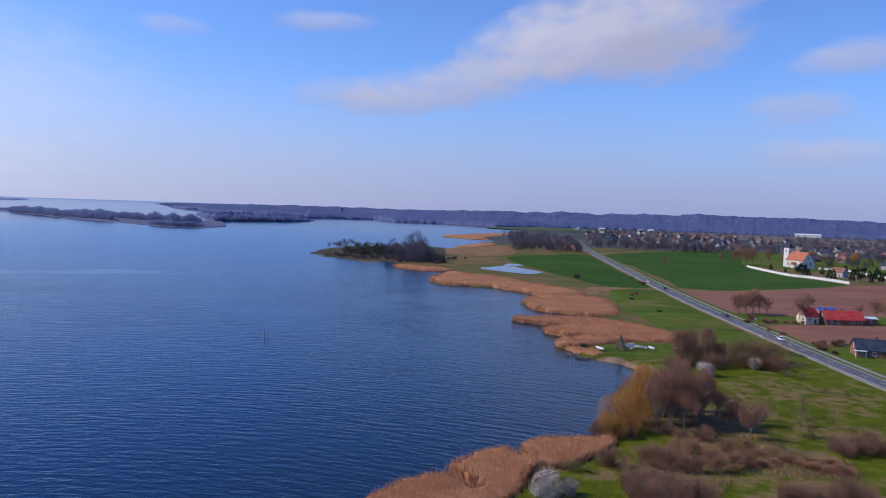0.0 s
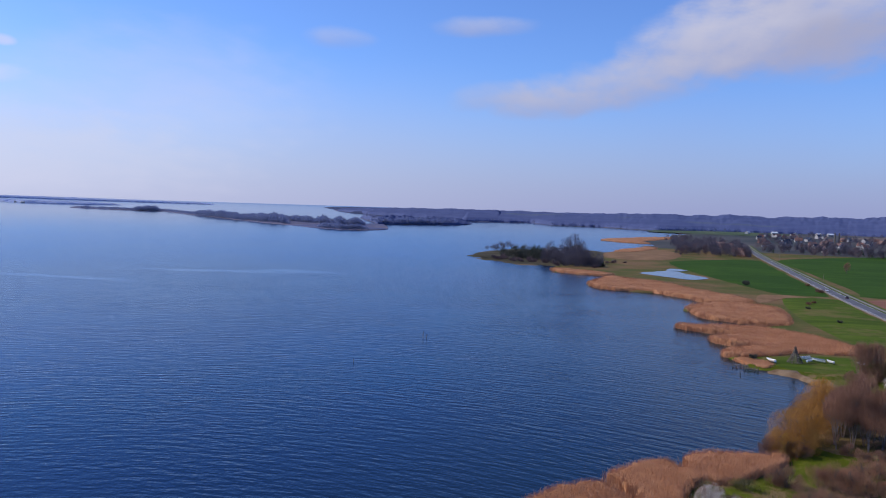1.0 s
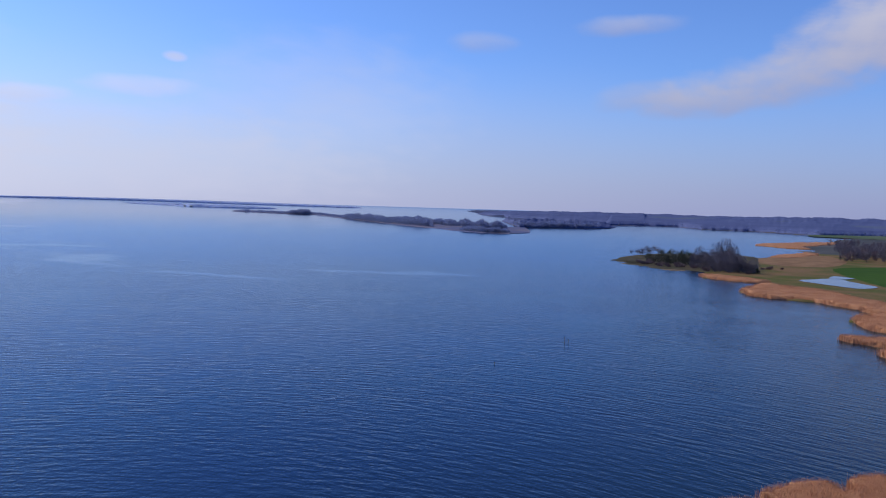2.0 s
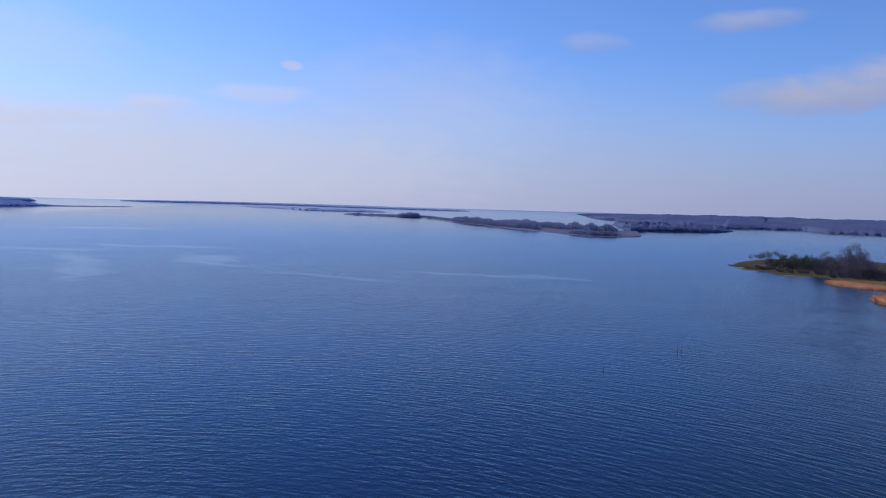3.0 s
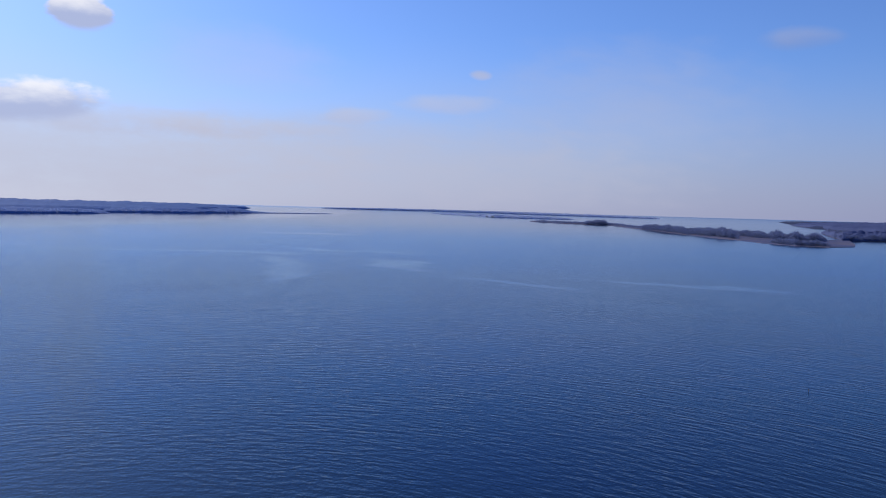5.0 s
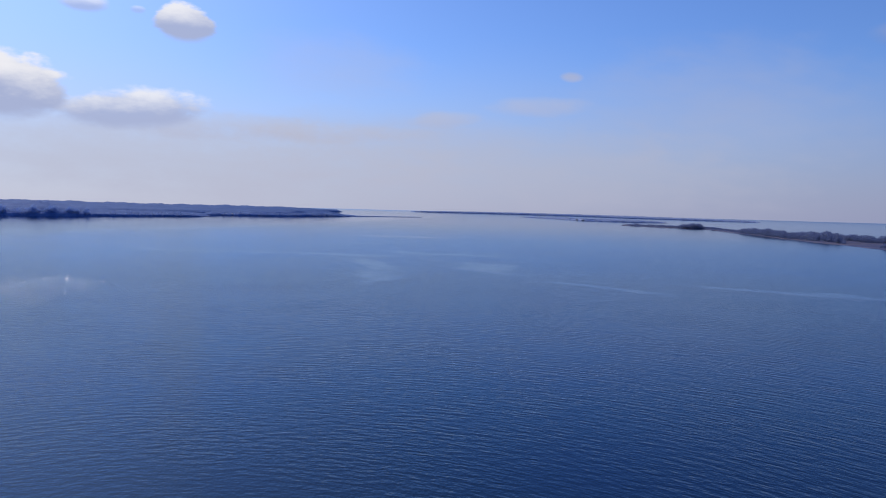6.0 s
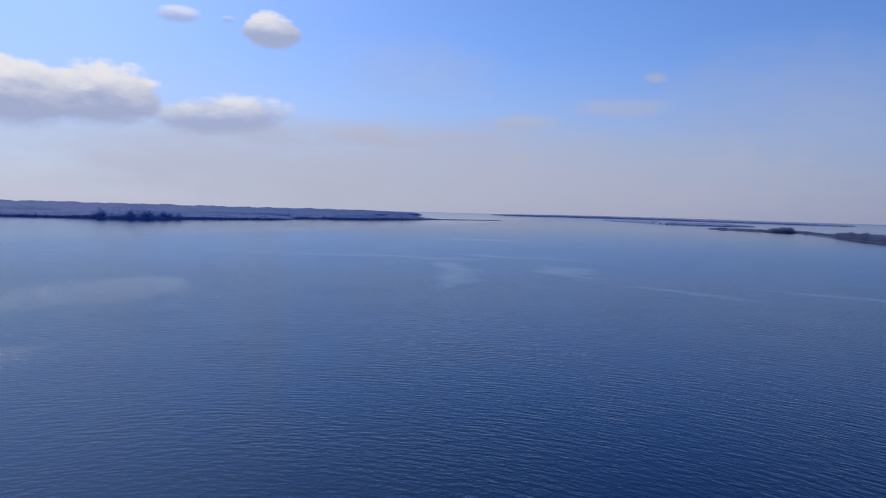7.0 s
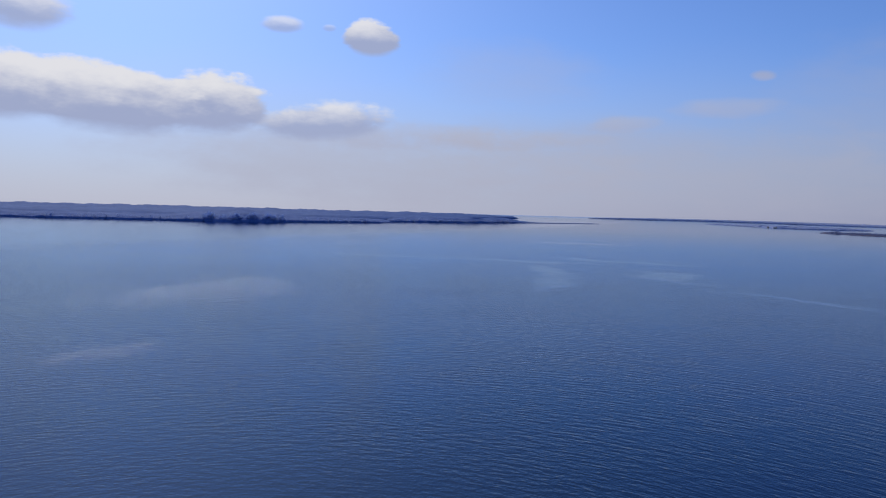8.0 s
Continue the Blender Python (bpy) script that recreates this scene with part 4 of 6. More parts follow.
# ---- trees and bushes ----
def branchwork(rng, height, spread, stems, levels, base=0.16, lean=0.25):
    """Forked stems and limbs: rods as (foot, tip, radii), and the tips of the outermost."""
    rods, tips = [], []

    def grow(p, d, length, radius, level):
        q = p + d * length
        rods.append((p, q, radius, radius * 0.62))
        if level == 0:
            tips.append((q, d))
            return
        for _ in range(rng.integers(2, 4)):
            e = (d + Vector(rng.normal(0, 0.42, 3)) * (0.6 + spread * 0.5) + Vector((0, 0, 0.12))).normalized()
            grow(q, e, length * rng.uniform(0.62, 0.85), radius * 0.58, level - 1)
        if level > 1:
            tips.append((q, d))

    for s in range(stems):
        a = rng.uniform(0, 2 * math.pi)
        off = Vector((math.cos(a), math.sin(a), 0)) * (0.0 if stems == 1 else rng.uniform(0.1, 0.25) * spread)
        d = (Vector((0, 0, 1)) + off.normalized() * lean * (1 if stems > 1 else 0.2) if off.length else Vector((0, 0, 1))).normalized()
        grow(off, d, height * (0.30 if levels > 2 else 0.36), base * (1 if stems == 1 else 0.7), levels)
    return rods, tips


def twig_mesh(name, rng, points, ways, length, width, mat):
    """Fine twigs, a thin triangle each, that start at points and run along ways."""
    k = len(points)
    ln = rng.uniform(*length, k)[:, None]
    side = np.cross(ways, rng.normal(0, 1, (k, 3)))
    side /= np.linalg.norm(side, axis=1)[:, None] + 1e-9
    w = rng.uniform(*width, k)[:, None] / 2
    v = np.empty((k, 3, 3))
    v[:, 0], v[:, 1], v[:, 2] = points + side * w, points - side * w, points + ways * ln
    return mesh_of(name, v.reshape(-1, 3), np.arange(3 * k).reshape(-1, 3), mat)


def bare_tree(name, label, category, seed, height, spread, twigs, mat, bark=BARK, stems=1, levels=3, low=0.3, twig_len=(0.6, 1.6), twig_w=(0.025, 0.06), bloom=None, flowers=4.5, lobed=1.0):
    """A leafless tree or shrub: stems and limbs, and a crown of fine twigs with an uneven outline."""
    rng = np.random.default_rng(seed)
    tree = tagged(new(name), label, category)
    rods, _ = branchwork(rng, height * 0.92, spread / height * 1.6, stems, levels, base=0.012 * height + 0.03)
    bm = bmesh.new()
    wide = max(max(abs(q.x), abs(q.y)) for _, q, _, _ in rods)
    squeeze = min(1.0, spread * 0.85 / wide)
    for p, q, a, b in rods:
        p, q = Vector((p.x * squeeze, p.y * squeeze, p.z)), Vector((q.x * squeeze, q.y * squeeze, q.z))
        tube(bm, p - Vector((0, 0, 0.5)) if p.z < 0.1 else p, q, a, max(b, 0.02), 5)
    part("trunk", bm, bark, tree)
    # crown: an uneven dome, lobed by direction and thinned in patches
    k = int(twigs * 2.0)
    d = rng.normal(0, 1, (k, 3))
    d /= np.linalg.norm(d, axis=1)[:, None]
    axes = rng.normal(0, 1, (9, 3))
    axes /= np.linalg.norm(axes, axis=1)[:, None]
    lobes = np.clip(d @ axes.T, 0, 1) ** 6 @ rng.uniform(-0.4 * lobed, 0.55 * lobed, 9)
    r = rng.uniform(0, 1, k) ** 0.42 * (0.86 + lobes)
    mid, half = height * (1 + low) / 2, height * (1 - low) / 2
    pts = d * r[:, None] * np.array([spread, spread, half * 1.04]) + np.array([0, 0, mid])
    gap = np.sin(pts @ rng.normal(0, 3.2 / spread, 3)) + np.sin(pts @ rng.normal(0, 3.2 / spread, 3)) + rng.normal(0, 0.6, k)
    pts = pts[(gap > -0.35) & (pts[:, 2] > 0.02 * height)][:twigs]
    twigs = len(pts)
    heart = np.array([0, 0, height * max(low - 0.2, -0.05)])
    ways = pts - heart
    ways = ways / (np.linalg.norm(ways, axis=1)[:, None] + 1e-6) + rng.normal(0, 0.24, (twigs, 3)) + np.array([0, 0, 0.35])
    ways /= np.linalg.norm(ways, axis=1)[:, None]
    pts = pts - ways * twig_len[0] * 0.8
    pts[:, 2] = np.maximum(pts[:, 2], 0.0)
    piece("crown", twig_mesh("crown", rng, pts, ways, twig_len, twig_w, mat), tree)
    if bloom:
        k = int(twigs * flowers)
        b = pts[rng.integers(0, twigs, k)] + rng.normal(0, 0.16, (k, 3)) + ways[rng.integers(0, twigs, k)] * 0.2
        d = rng.normal(0, 1, (k, 3))
        d /= np.linalg.norm(d, axis=1)[:, None]
        piece("blossom", twig_mesh("blossom", rng, b, d, (0.08, 0.17), (0.08, 0.17), bloom), tree, "clusters of small white flowers")
    return tree


def conifer(name, label, seed, height, spread, needles):
    rng = np.random.default_rng(seed)
    tree = tagged(new(name), label, "conifer")
    part("trunk", tube(bmesh.new(), (0, 0, -0.5), (0, 0, height * 0.9), 0.22, 0.05), BARK, tree)
    h = rng.power(1.6, needles)
    h = 1 - h
    a = rng.uniform(0, 2 * math.pi, needles)
    r = spread * (1 - h) ** 0.75 * np.sqrt(rng.uniform(0.15, 1.1, needles)) * (1 + 0.25 * np.sin(a * 3 + h * 17))
    pts = np.stack([np.cos(a) * r, np.sin(a) * r, 0.4 + h * height], -1)
    ways = np.stack([np.cos(a), np.sin(a), rng.normal(0.1, 0.5, needles)], -1)
    ways /= np.linalg.norm(ways, axis=1)[:, None]
    piece("crown", twig_mesh("crown", rng, pts, ways, (0.4, 0.9), (0.25, 0.5), CONIFER), tree)
    return tree


def spread_out(first, spots, seed, z=0.75, size=(0.85, 1.15), group=""):
    """Copies of a plant at further spots, turned and sized by chance."""
    rng = random.Random(seed)
    made = []
    for x, y in spots:
        ob = copy_thing(first, pose(x, y, z, 0, 0, rng.uniform(0, 360)))
        k = rng.uniform(*size)
        ob.scale = (k, k, k * rng.uniform(0.92, 1.08))
        if group:
            tagged(ob, group=group)
        made.append(ob)
    return made


def plant(first, x, y, z=0.75, turn=0.0):
    first.matrix_basis = pose(x, y, z, 0, 0, turn)
    return first


def around(x, y, sx, sy, count, seed, far=0.0):
    """Loose spots about a place."""
    rng = np.random.default_rng(seed)
    got = []
    while len(got) < count:
        p = (x + rng.uniform(-sx, sx), y + rng.uniform(-sy, sy))
        if all((p[0] - q[0]) ** 2 + (p[1] - q[1]) ** 2 > far * far for q in got) or rng.random() < 0.02:
            got.append(p)
    return got


# willows on the bank
willow = plant(bare_tree("willow_tree", "orange-budding willow leaning over the bank", "willow", 5, 9.4, 5.0, 15000, WILLOW, stems=5, levels=3, low=-0.2, twig_len=(0.35, 1.0), twig_w=(0.018, 0.04)), 41.9, 174.6)
spread_out(willow, [(46, 180.7), (49.5, 188.7), (53.5, 197.8), (51.5, 193.7), (56.5, 202.8)], 4, size=(0.95, 1.25), group="willows on the bank")
spread_out(willow, [(37.4, 170), (39.9, 169.1), (44, 171.7)], 44, size=(0.5, 0.7), group="willows on the bank")
yellow = plant(bare_tree("willow_shrub", "yellow-green budding willow shrub", "willow", 6, 6.0, 3.4, 3600, OLIVE, stems=5, levels=2, low=-0.1), 57.5, 205.8)
spread_out(yellow, [(61.5, 211.9), (65.5, 220), (69.6, 228.1), (63.6, 204.1), (73.6, 233.2), (68.6, 214.2)], 5, size=(0.7, 1.1), group="willow shrubs")

# the grove of bare trees
grove = plant(bare_tree("bare_tree", "slender leafless tree in a dense grove", "tree", 7, 12.6, 3.3, 8500, TWIG, PALEBARK, 3, 4, 0.34, twig_len=(0.6, 1.6), twig_w=(0.014, 0.034)), 51.5, 180)
spread_out(grove, [(54.5, 178), (57.5, 180.5), (60.5, 178.5), (63.5, 183), (55.0, 186.5), (59.5, 189), (65.0, 188.5), (61.5, 193.5), (56.5, 184), (60.5, 184), (53.0, 183)], 6, group="grove of bare trees")
grove_b = plant(bare_tree("bare_tree", "tall leafless tree with a hazy brown crown", "tree", 8, 11.6, 3.5, 8500, TWIGRED, PALEBARK, 3, 4, 0.30, twig_len=(0.6, 1.6), twig_w=(0.014, 0.034)), 57, 175.8)
spread_out(grove_b, [(53.5, 188.5), (62.5, 186), (66.0, 180), (58.0, 195), (66.5, 193), (51.0, 176.5)], 7, group="grove of bare trees")
loner = plant(bare_tree("bare_tree", "pale-stemmed leafless round-crowned tree in the scrub", "tree", 9, 8.4, 4.0, 3800, TWIG, PALEBARK, 2, 4, 0.25, twig_len=(0.5, 1.4), twig_w=(0.016, 0.04)), 69.8, 170.8)
spread_out(loner, [(67.9, 177.6), (76.9, 181.9), (71.8, 182.8)], 8, size=(0.75, 0.95), group="round-crowned bare trees")
slim = plant(bare_tree("sapling", "slim olive-budding sapling in the meadow", "tree", 10, 7.5, 2.0, 650, OLIVE, PALEBARK, 1, 3, 0.15), 82, 174)
spread_out(slim, [(85.1, 174.1), (78.9, 186.8), (88.1, 183.2), (84, 193), (91.2, 191.3), (94.3, 182.4)], 9, size=(0.7, 1.0), group="saplings in the scrub")

# thickets and scrub in front
scrub = plant(bare_tree("scrub_bush", "airy brown leafless bush in rough grass", "bush", 11, 5.4, 3.2, 3600, TWIGRED, stems=7, levels=3, low=0.0, twig_len=(0.4, 1.2), twig_w=(0.012, 0.030)), 45.5, 148)
spread_out(scrub, [(40.8, 151), (43.1, 149.2), (45.5, 148.2), (48.2, 147.1), (51.1, 146.7), (54.5, 147.7), (58.1, 149.3), (62, 151.7), (48.8, 153.1), (54.7, 152.4), (61.1, 159.1), (53.1, 157.9), (65.6, 161.4)], 10, 0.8, (0.65, 1.05), "scrub in the meadow")
dense = plant(bare_tree("scrub_bush", "dense purplish-brown leafless bush", "bush", 34, 5.2, 3.6, 8000, TWIG, stems=8, levels=3, low=-0.2, twig_len=(0.3, 0.9), twig_w=(0.012, 0.030)), 36.5, 130.8)
spread_out(dense, [(35.3, 135.2), (37.3, 133.3), (39.4, 131.3), (41.9, 130.5), (44.9, 131.3), (34.8, 129.1), (37, 126.9), (39.9, 127.2), (46.4, 129.4), (39.4, 137.6), (42.6, 136.5)], 27, 0.7, (0.75, 1.1), "scrub in the meadow")
spread_out(dense, [(61.8, 132.8), (63.7, 131.7), (66.2, 131.1), (69.7, 132.9), (73.3, 135.1), (75, 132.7), (86, 160.6), (89.6, 164), (91, 162.2), (94.7, 164.6), (95.7, 162.4), (99.5, 164.3), (85.8, 163.6), (95.7, 168.7)], 38, 0.7, (0.7, 1.05), "scrub in the meadow")
low_scrub = plant(bare_tree("scrub_bush", "low spreading patch of reddish scrub", "bush", 35, 2.0, 2.6, 3000, TWIGRED, stems=8, levels=2, low=-0.4, twig_len=(0.3, 0.9), twig_w=(0.02, 0.045)), 66.8, 158.6)
spread_out(low_scrub, [(69.9, 157.5), (71.9, 155.5), (73.5, 152.9), (75.5, 151.1), (77.4, 149.3), (80, 148.9), (77.3, 156.1), (80.2, 155), (61.8, 132.8), (63.7, 131.7), (66.2, 131.1), (69.7, 132.9), (73.3, 135.1), (75, 132.7)] + around(55.6, 157.2, 9, 5, 5, 22, 4) + around(64.8, 152.5, 6, 4, 4, 24, 3), 37, 0.7, (0.6, 1.15), "scrub in the meadow")
dusk = plant(bare_tree("scrub_bush", "dark rounded leafless bush in the meadow", "bush", 12, 4.6, 3.2, 5600, TWIG, stems=8, levels=3, low=-0.3, twig_len=(0.3, 0.9), twig_w=(0.014, 0.034)), 35, 148.7)
spread_out(dusk, [(33.4, 150.2), (56.5, 168.5), (59.4, 168), (54.2, 169), (41.6, 168.9), (36.2, 169.5)] + [(60.6, 172.3), (52.5, 173)], 11, 0.7, (0.6, 0.9), "scrub in the meadow")
budding = plant(bare_tree("scrub_bush", "olive-budding bush at the reed edge", "bush", 13, 2.6, 2.4, 1800, OLIVE, stems=6, levels=2, low=-0.25, twig_len=(0.3, 0.9), twig_w=(0.02, 0.05)), 27.4, 145.5)
spread_out(budding, [(25.9, 145.4), (23.4, 140.4), (19.9, 142.3), (73.9, 164.8), (85.1, 173.1), (108, 223.8), (111.4, 220.8), (115.7, 218), (113.5, 239.1), (109.4, 241.9), (77.8, 200.7), (80.9, 208.8), (85.9, 215)], 12, 0.7, (0.35, 0.95), "budding bushes")
blossom = plant(bare_tree("blossoming_bush", "blackthorn bush covered in white blossom", "bush", 14, 5.0, 2.9, 2600, TWIG, stems=6, levels=3, low=-0.05, twig_len=(0.5, 1.5), bloom=BLOSSOM, flowers=3.6, lobed=1.5), 18.6, 131.8)
thin_blossom = plant(bare_tree("blossoming_bush", "brown bush half covered in white blossom", "bush", 42, 5.0, 2.8, 2600, TWIG, stems=6, levels=3, low=-0.05, twig_len=(0.5, 1.5), bloom=BLOSSOM, flowers=1.6, lobed=1.6), 103.1, 250.7)
spread_out(blossom, [(83.3, 237.6)], 13, 0.7, (0.9, 1.0), "white blossoming bushes")
spread_out(thin_blossom, [(96.9, 263.1), (23.9, 132.5), (77.6, 247.3)], 33, 0.7, (0.6, 0.8), "half-bare blossoming bushes")
thicket = plant(bare_tree("thicket", "broad leafless thicket beside the road", "bush", 15, 6.0, 5.0, 8000, THICKET, stems=7, levels=3, low=-0.25, twig_len=(0.4, 1.2), twig_w=(0.02, 0.045)), 101.1, 254.4)
spread_out(thicket, [(109.3, 257.8), (114.4, 264), (94.9, 263), (105.1, 265.5), (86.7, 256.6), (111.3, 269.8)], 14, 0.7, (1.15, 1.55), "roadside thickets")
thicket_b = plant(bare_tree("thicket", "reddish leafless thicket beside the meadow", "bush", 16, 5.0, 4.4, 6500, TWIG, stems=7, levels=3, low=-0.25, twig_len=(0.4, 1.2), twig_w=(0.02, 0.045)), 82.7, 254.4)
spread_out(thicket_b, [(76.6, 250.2), (109.3, 251.8), (89.8, 250.8), (84.7, 262.4)], 15, 0.7, (0.9, 1.25), "roadside thickets")
open_tree = plant(bare_tree("bare_tree", "wide leafless tree with a thin pale crown", "tree", 17, 13.5, 5.0, 4200, TWIG, PALEBARK, 3, 4, 0.2, twig_len=(0.8, 2.2)), 84.7, 256.5)
spread_out(open_tree, [(79.6, 258.2), (90.8, 262.8)], 16, group="trees by the thicket")

# trees about the fields, the farm and the road
fieldtree = plant(bare_tree("bare_tree", "leafless field tree with a round crown", "tree", 18, 11.0, 3.8, 1100, TWIG, BARK, 1, 3, 0.22, twig_len=(0.8, 2.0), twig_w=(0.05, 0.11)), 213.7, 741.7)
spread_out(fieldtree, [(324.4, 827), (298.5, 825.8)] + around(158, 394.6, 9, 5, 9, 3, 2.5) + [(206.6, 381.4), (217.2, 384.2), (224.6, 388.7), (185.3, 389.7), (211.6, 319.6), (170.8, 366.8)], 17, 1.2, (0.75, 1.2), "field trees")
spread_out(fieldtree, [(314.8, 817.7), (317.3, 804.5), (307.4, 810.7), (327.9, 815.9)], 34, 1.2, (1.5, 1.9), "tall trees by the churchyard")
darkbush = plant(bare_tree("field_bush", "dark wind-bent bush in the wheat", "bush", 19, 4.5, 3.6, 1800, POINTTWIG, stems=4, levels=2, low=0.1, twig_w=(0.08, 0.2)), 101.2, 575.7, 1.0)
spread_out(darkbush, [(110.2, 444.5), (111.5, 392), (95.7, 300.5), (53.2, 281.4)], 18, 1.0, (0.3, 0.5), "bushes in the marsh")
hedge = plant(bare_tree("hedge_bush", "low brown hedge bush beside the road", "bush", 20, 2.4, 2.6, 1200, TWIG, stems=5, levels=2, low=-0.25, twig_w=(0.05, 0.12)), 151.9, 375.4, 1.2)
spread_out(hedge, [(155 + 4.5 * i, 367 + random.uniform(-1, 1)) for i in range(5)] + [(148.4, 304.7), (152.5, 306.9), (156.7, 304.2), (160.9, 309.4), (166.2, 304.7), (145.3, 291.6), (146.4, 284.6), (148.4, 298.7)] + [(145 + random.uniform(-1, 1), 363 - 12 * i) for i in range(4)]
           + [(143.2, 546.7), (142.7, 553.4), (144.1, 560.3), (146.9, 597.3), (116.1, 468.4), (121.2, 476.6)], 19, 1.2, (0.5, 1.1), "roadside hedge")

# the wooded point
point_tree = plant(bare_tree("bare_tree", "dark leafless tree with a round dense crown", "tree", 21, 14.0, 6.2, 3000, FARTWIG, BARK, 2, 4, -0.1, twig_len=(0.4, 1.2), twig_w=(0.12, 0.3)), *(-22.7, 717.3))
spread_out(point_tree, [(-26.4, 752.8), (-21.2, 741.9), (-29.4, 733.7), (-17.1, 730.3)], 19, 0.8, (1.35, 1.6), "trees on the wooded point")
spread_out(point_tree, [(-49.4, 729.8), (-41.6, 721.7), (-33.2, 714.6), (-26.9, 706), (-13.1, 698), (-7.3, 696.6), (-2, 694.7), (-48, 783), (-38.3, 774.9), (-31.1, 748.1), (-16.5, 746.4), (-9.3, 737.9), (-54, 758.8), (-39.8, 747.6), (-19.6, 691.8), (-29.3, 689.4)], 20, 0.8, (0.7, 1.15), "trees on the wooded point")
grey_tree = plant(bare_tree("bare_tree", "grey-green budding tree on the wooded point", "tree", 41, 11.0, 6.6, 3000, POINTTWIG, BARK, 2, 3, -0.1, twig_len=(0.4, 1.1), twig_w=(0.1, 0.24)), -74.8, 766.9)
spread_out(grey_tree, [(-96.4, 789.8), (-89.5, 777.2), (-81.8, 766.2), (-75.4, 763.7), (-68.9, 761.2), (-62.6, 758.8), (-57.3, 755.5), (-92.5, 826.1), (-82.8, 815.1), (-73.5, 804.4), (-65.3, 803.2), (-58, 791.4), (-51.6, 798.1), (-73.1, 847.7), (-82.9, 859.8), (-93.5, 871.6), (-60.8, 850.2), (-49, 841.4)], 21, 0.8, (0.6, 1.0), "trees on the wooded point")
shore_tree = plant(bare_tree("bare_tree", "thin leafless tree on the tip of the point", "tree", 22, 9.5, 4.0, 600, FARTWIG, BARK, 2, 3, 0.35, twig_len=(0.6, 1.5), twig_w=(0.06, 0.14)), -109.3, 837.1)
spread_out(shore_tree, [(-126, 871.5), (-122.4, 889), (-117, 895.4), (-114.3, 912.4), (-107.7, 920.4), (-102.4, 912.9), (-115.2, 858.8), (-106.4, 869.1)], 22, 0.6, (0.75, 1.15), "trees on the tip")
pine = plant(conifer("pine_tree", "dark evergreen pine on the wooded point", 23, 12, 4.0, 1500), *(-63.1, 815.7))
spread_out(pine, [(-67.9, 820.8), (-59.3, 809.5), (-2, 701.5), (1.5, 704.8)], 23, 0.6, (0.6, 1.0), "pines on the point")
far_bush = plant(bare_tree("shore_bush", "low brown bush on the shore", "bush", 24, 4.0, 4.0, 700, FARTWIGRED, stems=4, levels=2, low=-0.25, twig_w=(0.12, 0.3)), -37.6, 693.6)
spread_out(far_bush, around(-56.3, 733.7, 30, 20, 12, 8, 6) + around(-88.7, 760.3, 14, 22, 8, 12, 5) + [(2.4, 705.6), (-4.1, 686.1), (7.1, 753.8), (12.8, 759.4), (23.8, 770.2)], 24, 0.6, (0.5, 1.0), "shore bushes")


# ---- grass near the camera ----
def tufts(name, label, outline, count, mat, height, seed, clump):
    spots = scatter(outline, count, seed)
    keep = np.array([noise.noise((x * 0.07, y * 0.07, clump)) > -0.05 for x, y in spots])
    spots = spots[keep]
    feet = np.array([land_level(x, y) - 0.02 for x, y in spots])
    verts, faces = blades(spots, feet, height, (0.06, 0.16), 0.12, seed)
    tagged(piece(name, mesh_of(name, verts, faces, mat)), label, "grass", kind="stuff")


NEAR_MEADOW = [(14.4, 125.3), (26.4, 143.4), (40.4, 164.7), (58.5, 199.9), (72.6, 240.1), (85.7, 262.5), (126.8, 264.6), (126.2, 202.7), (124.7, 122.1), (60.9, 110.5)]
tufts("meadow_grass", "bright green tufted meadow grass", NEAR_MEADOW, 45000, TUFT, (0.12, 0.4), 91, 0.0)
tufts("dry_grass", "straw-coloured dry grass tussocks in the scrub", SCRUB_PLAN, 22000, DRYTUFT, (0.25, 0.8), 92, 5.0)
tufts("dry_grass", "pale bleached tussocks of tall grass", TAN_PLAN, 9000, DRYTUFT, (0.4, 1.1), 93, 30.0)
tufts("meadow_grass", "green tufted grass in the scrub", SCRUB_PLAN, 9000, TUFT, (0.15, 0.5), 94, 12.0)


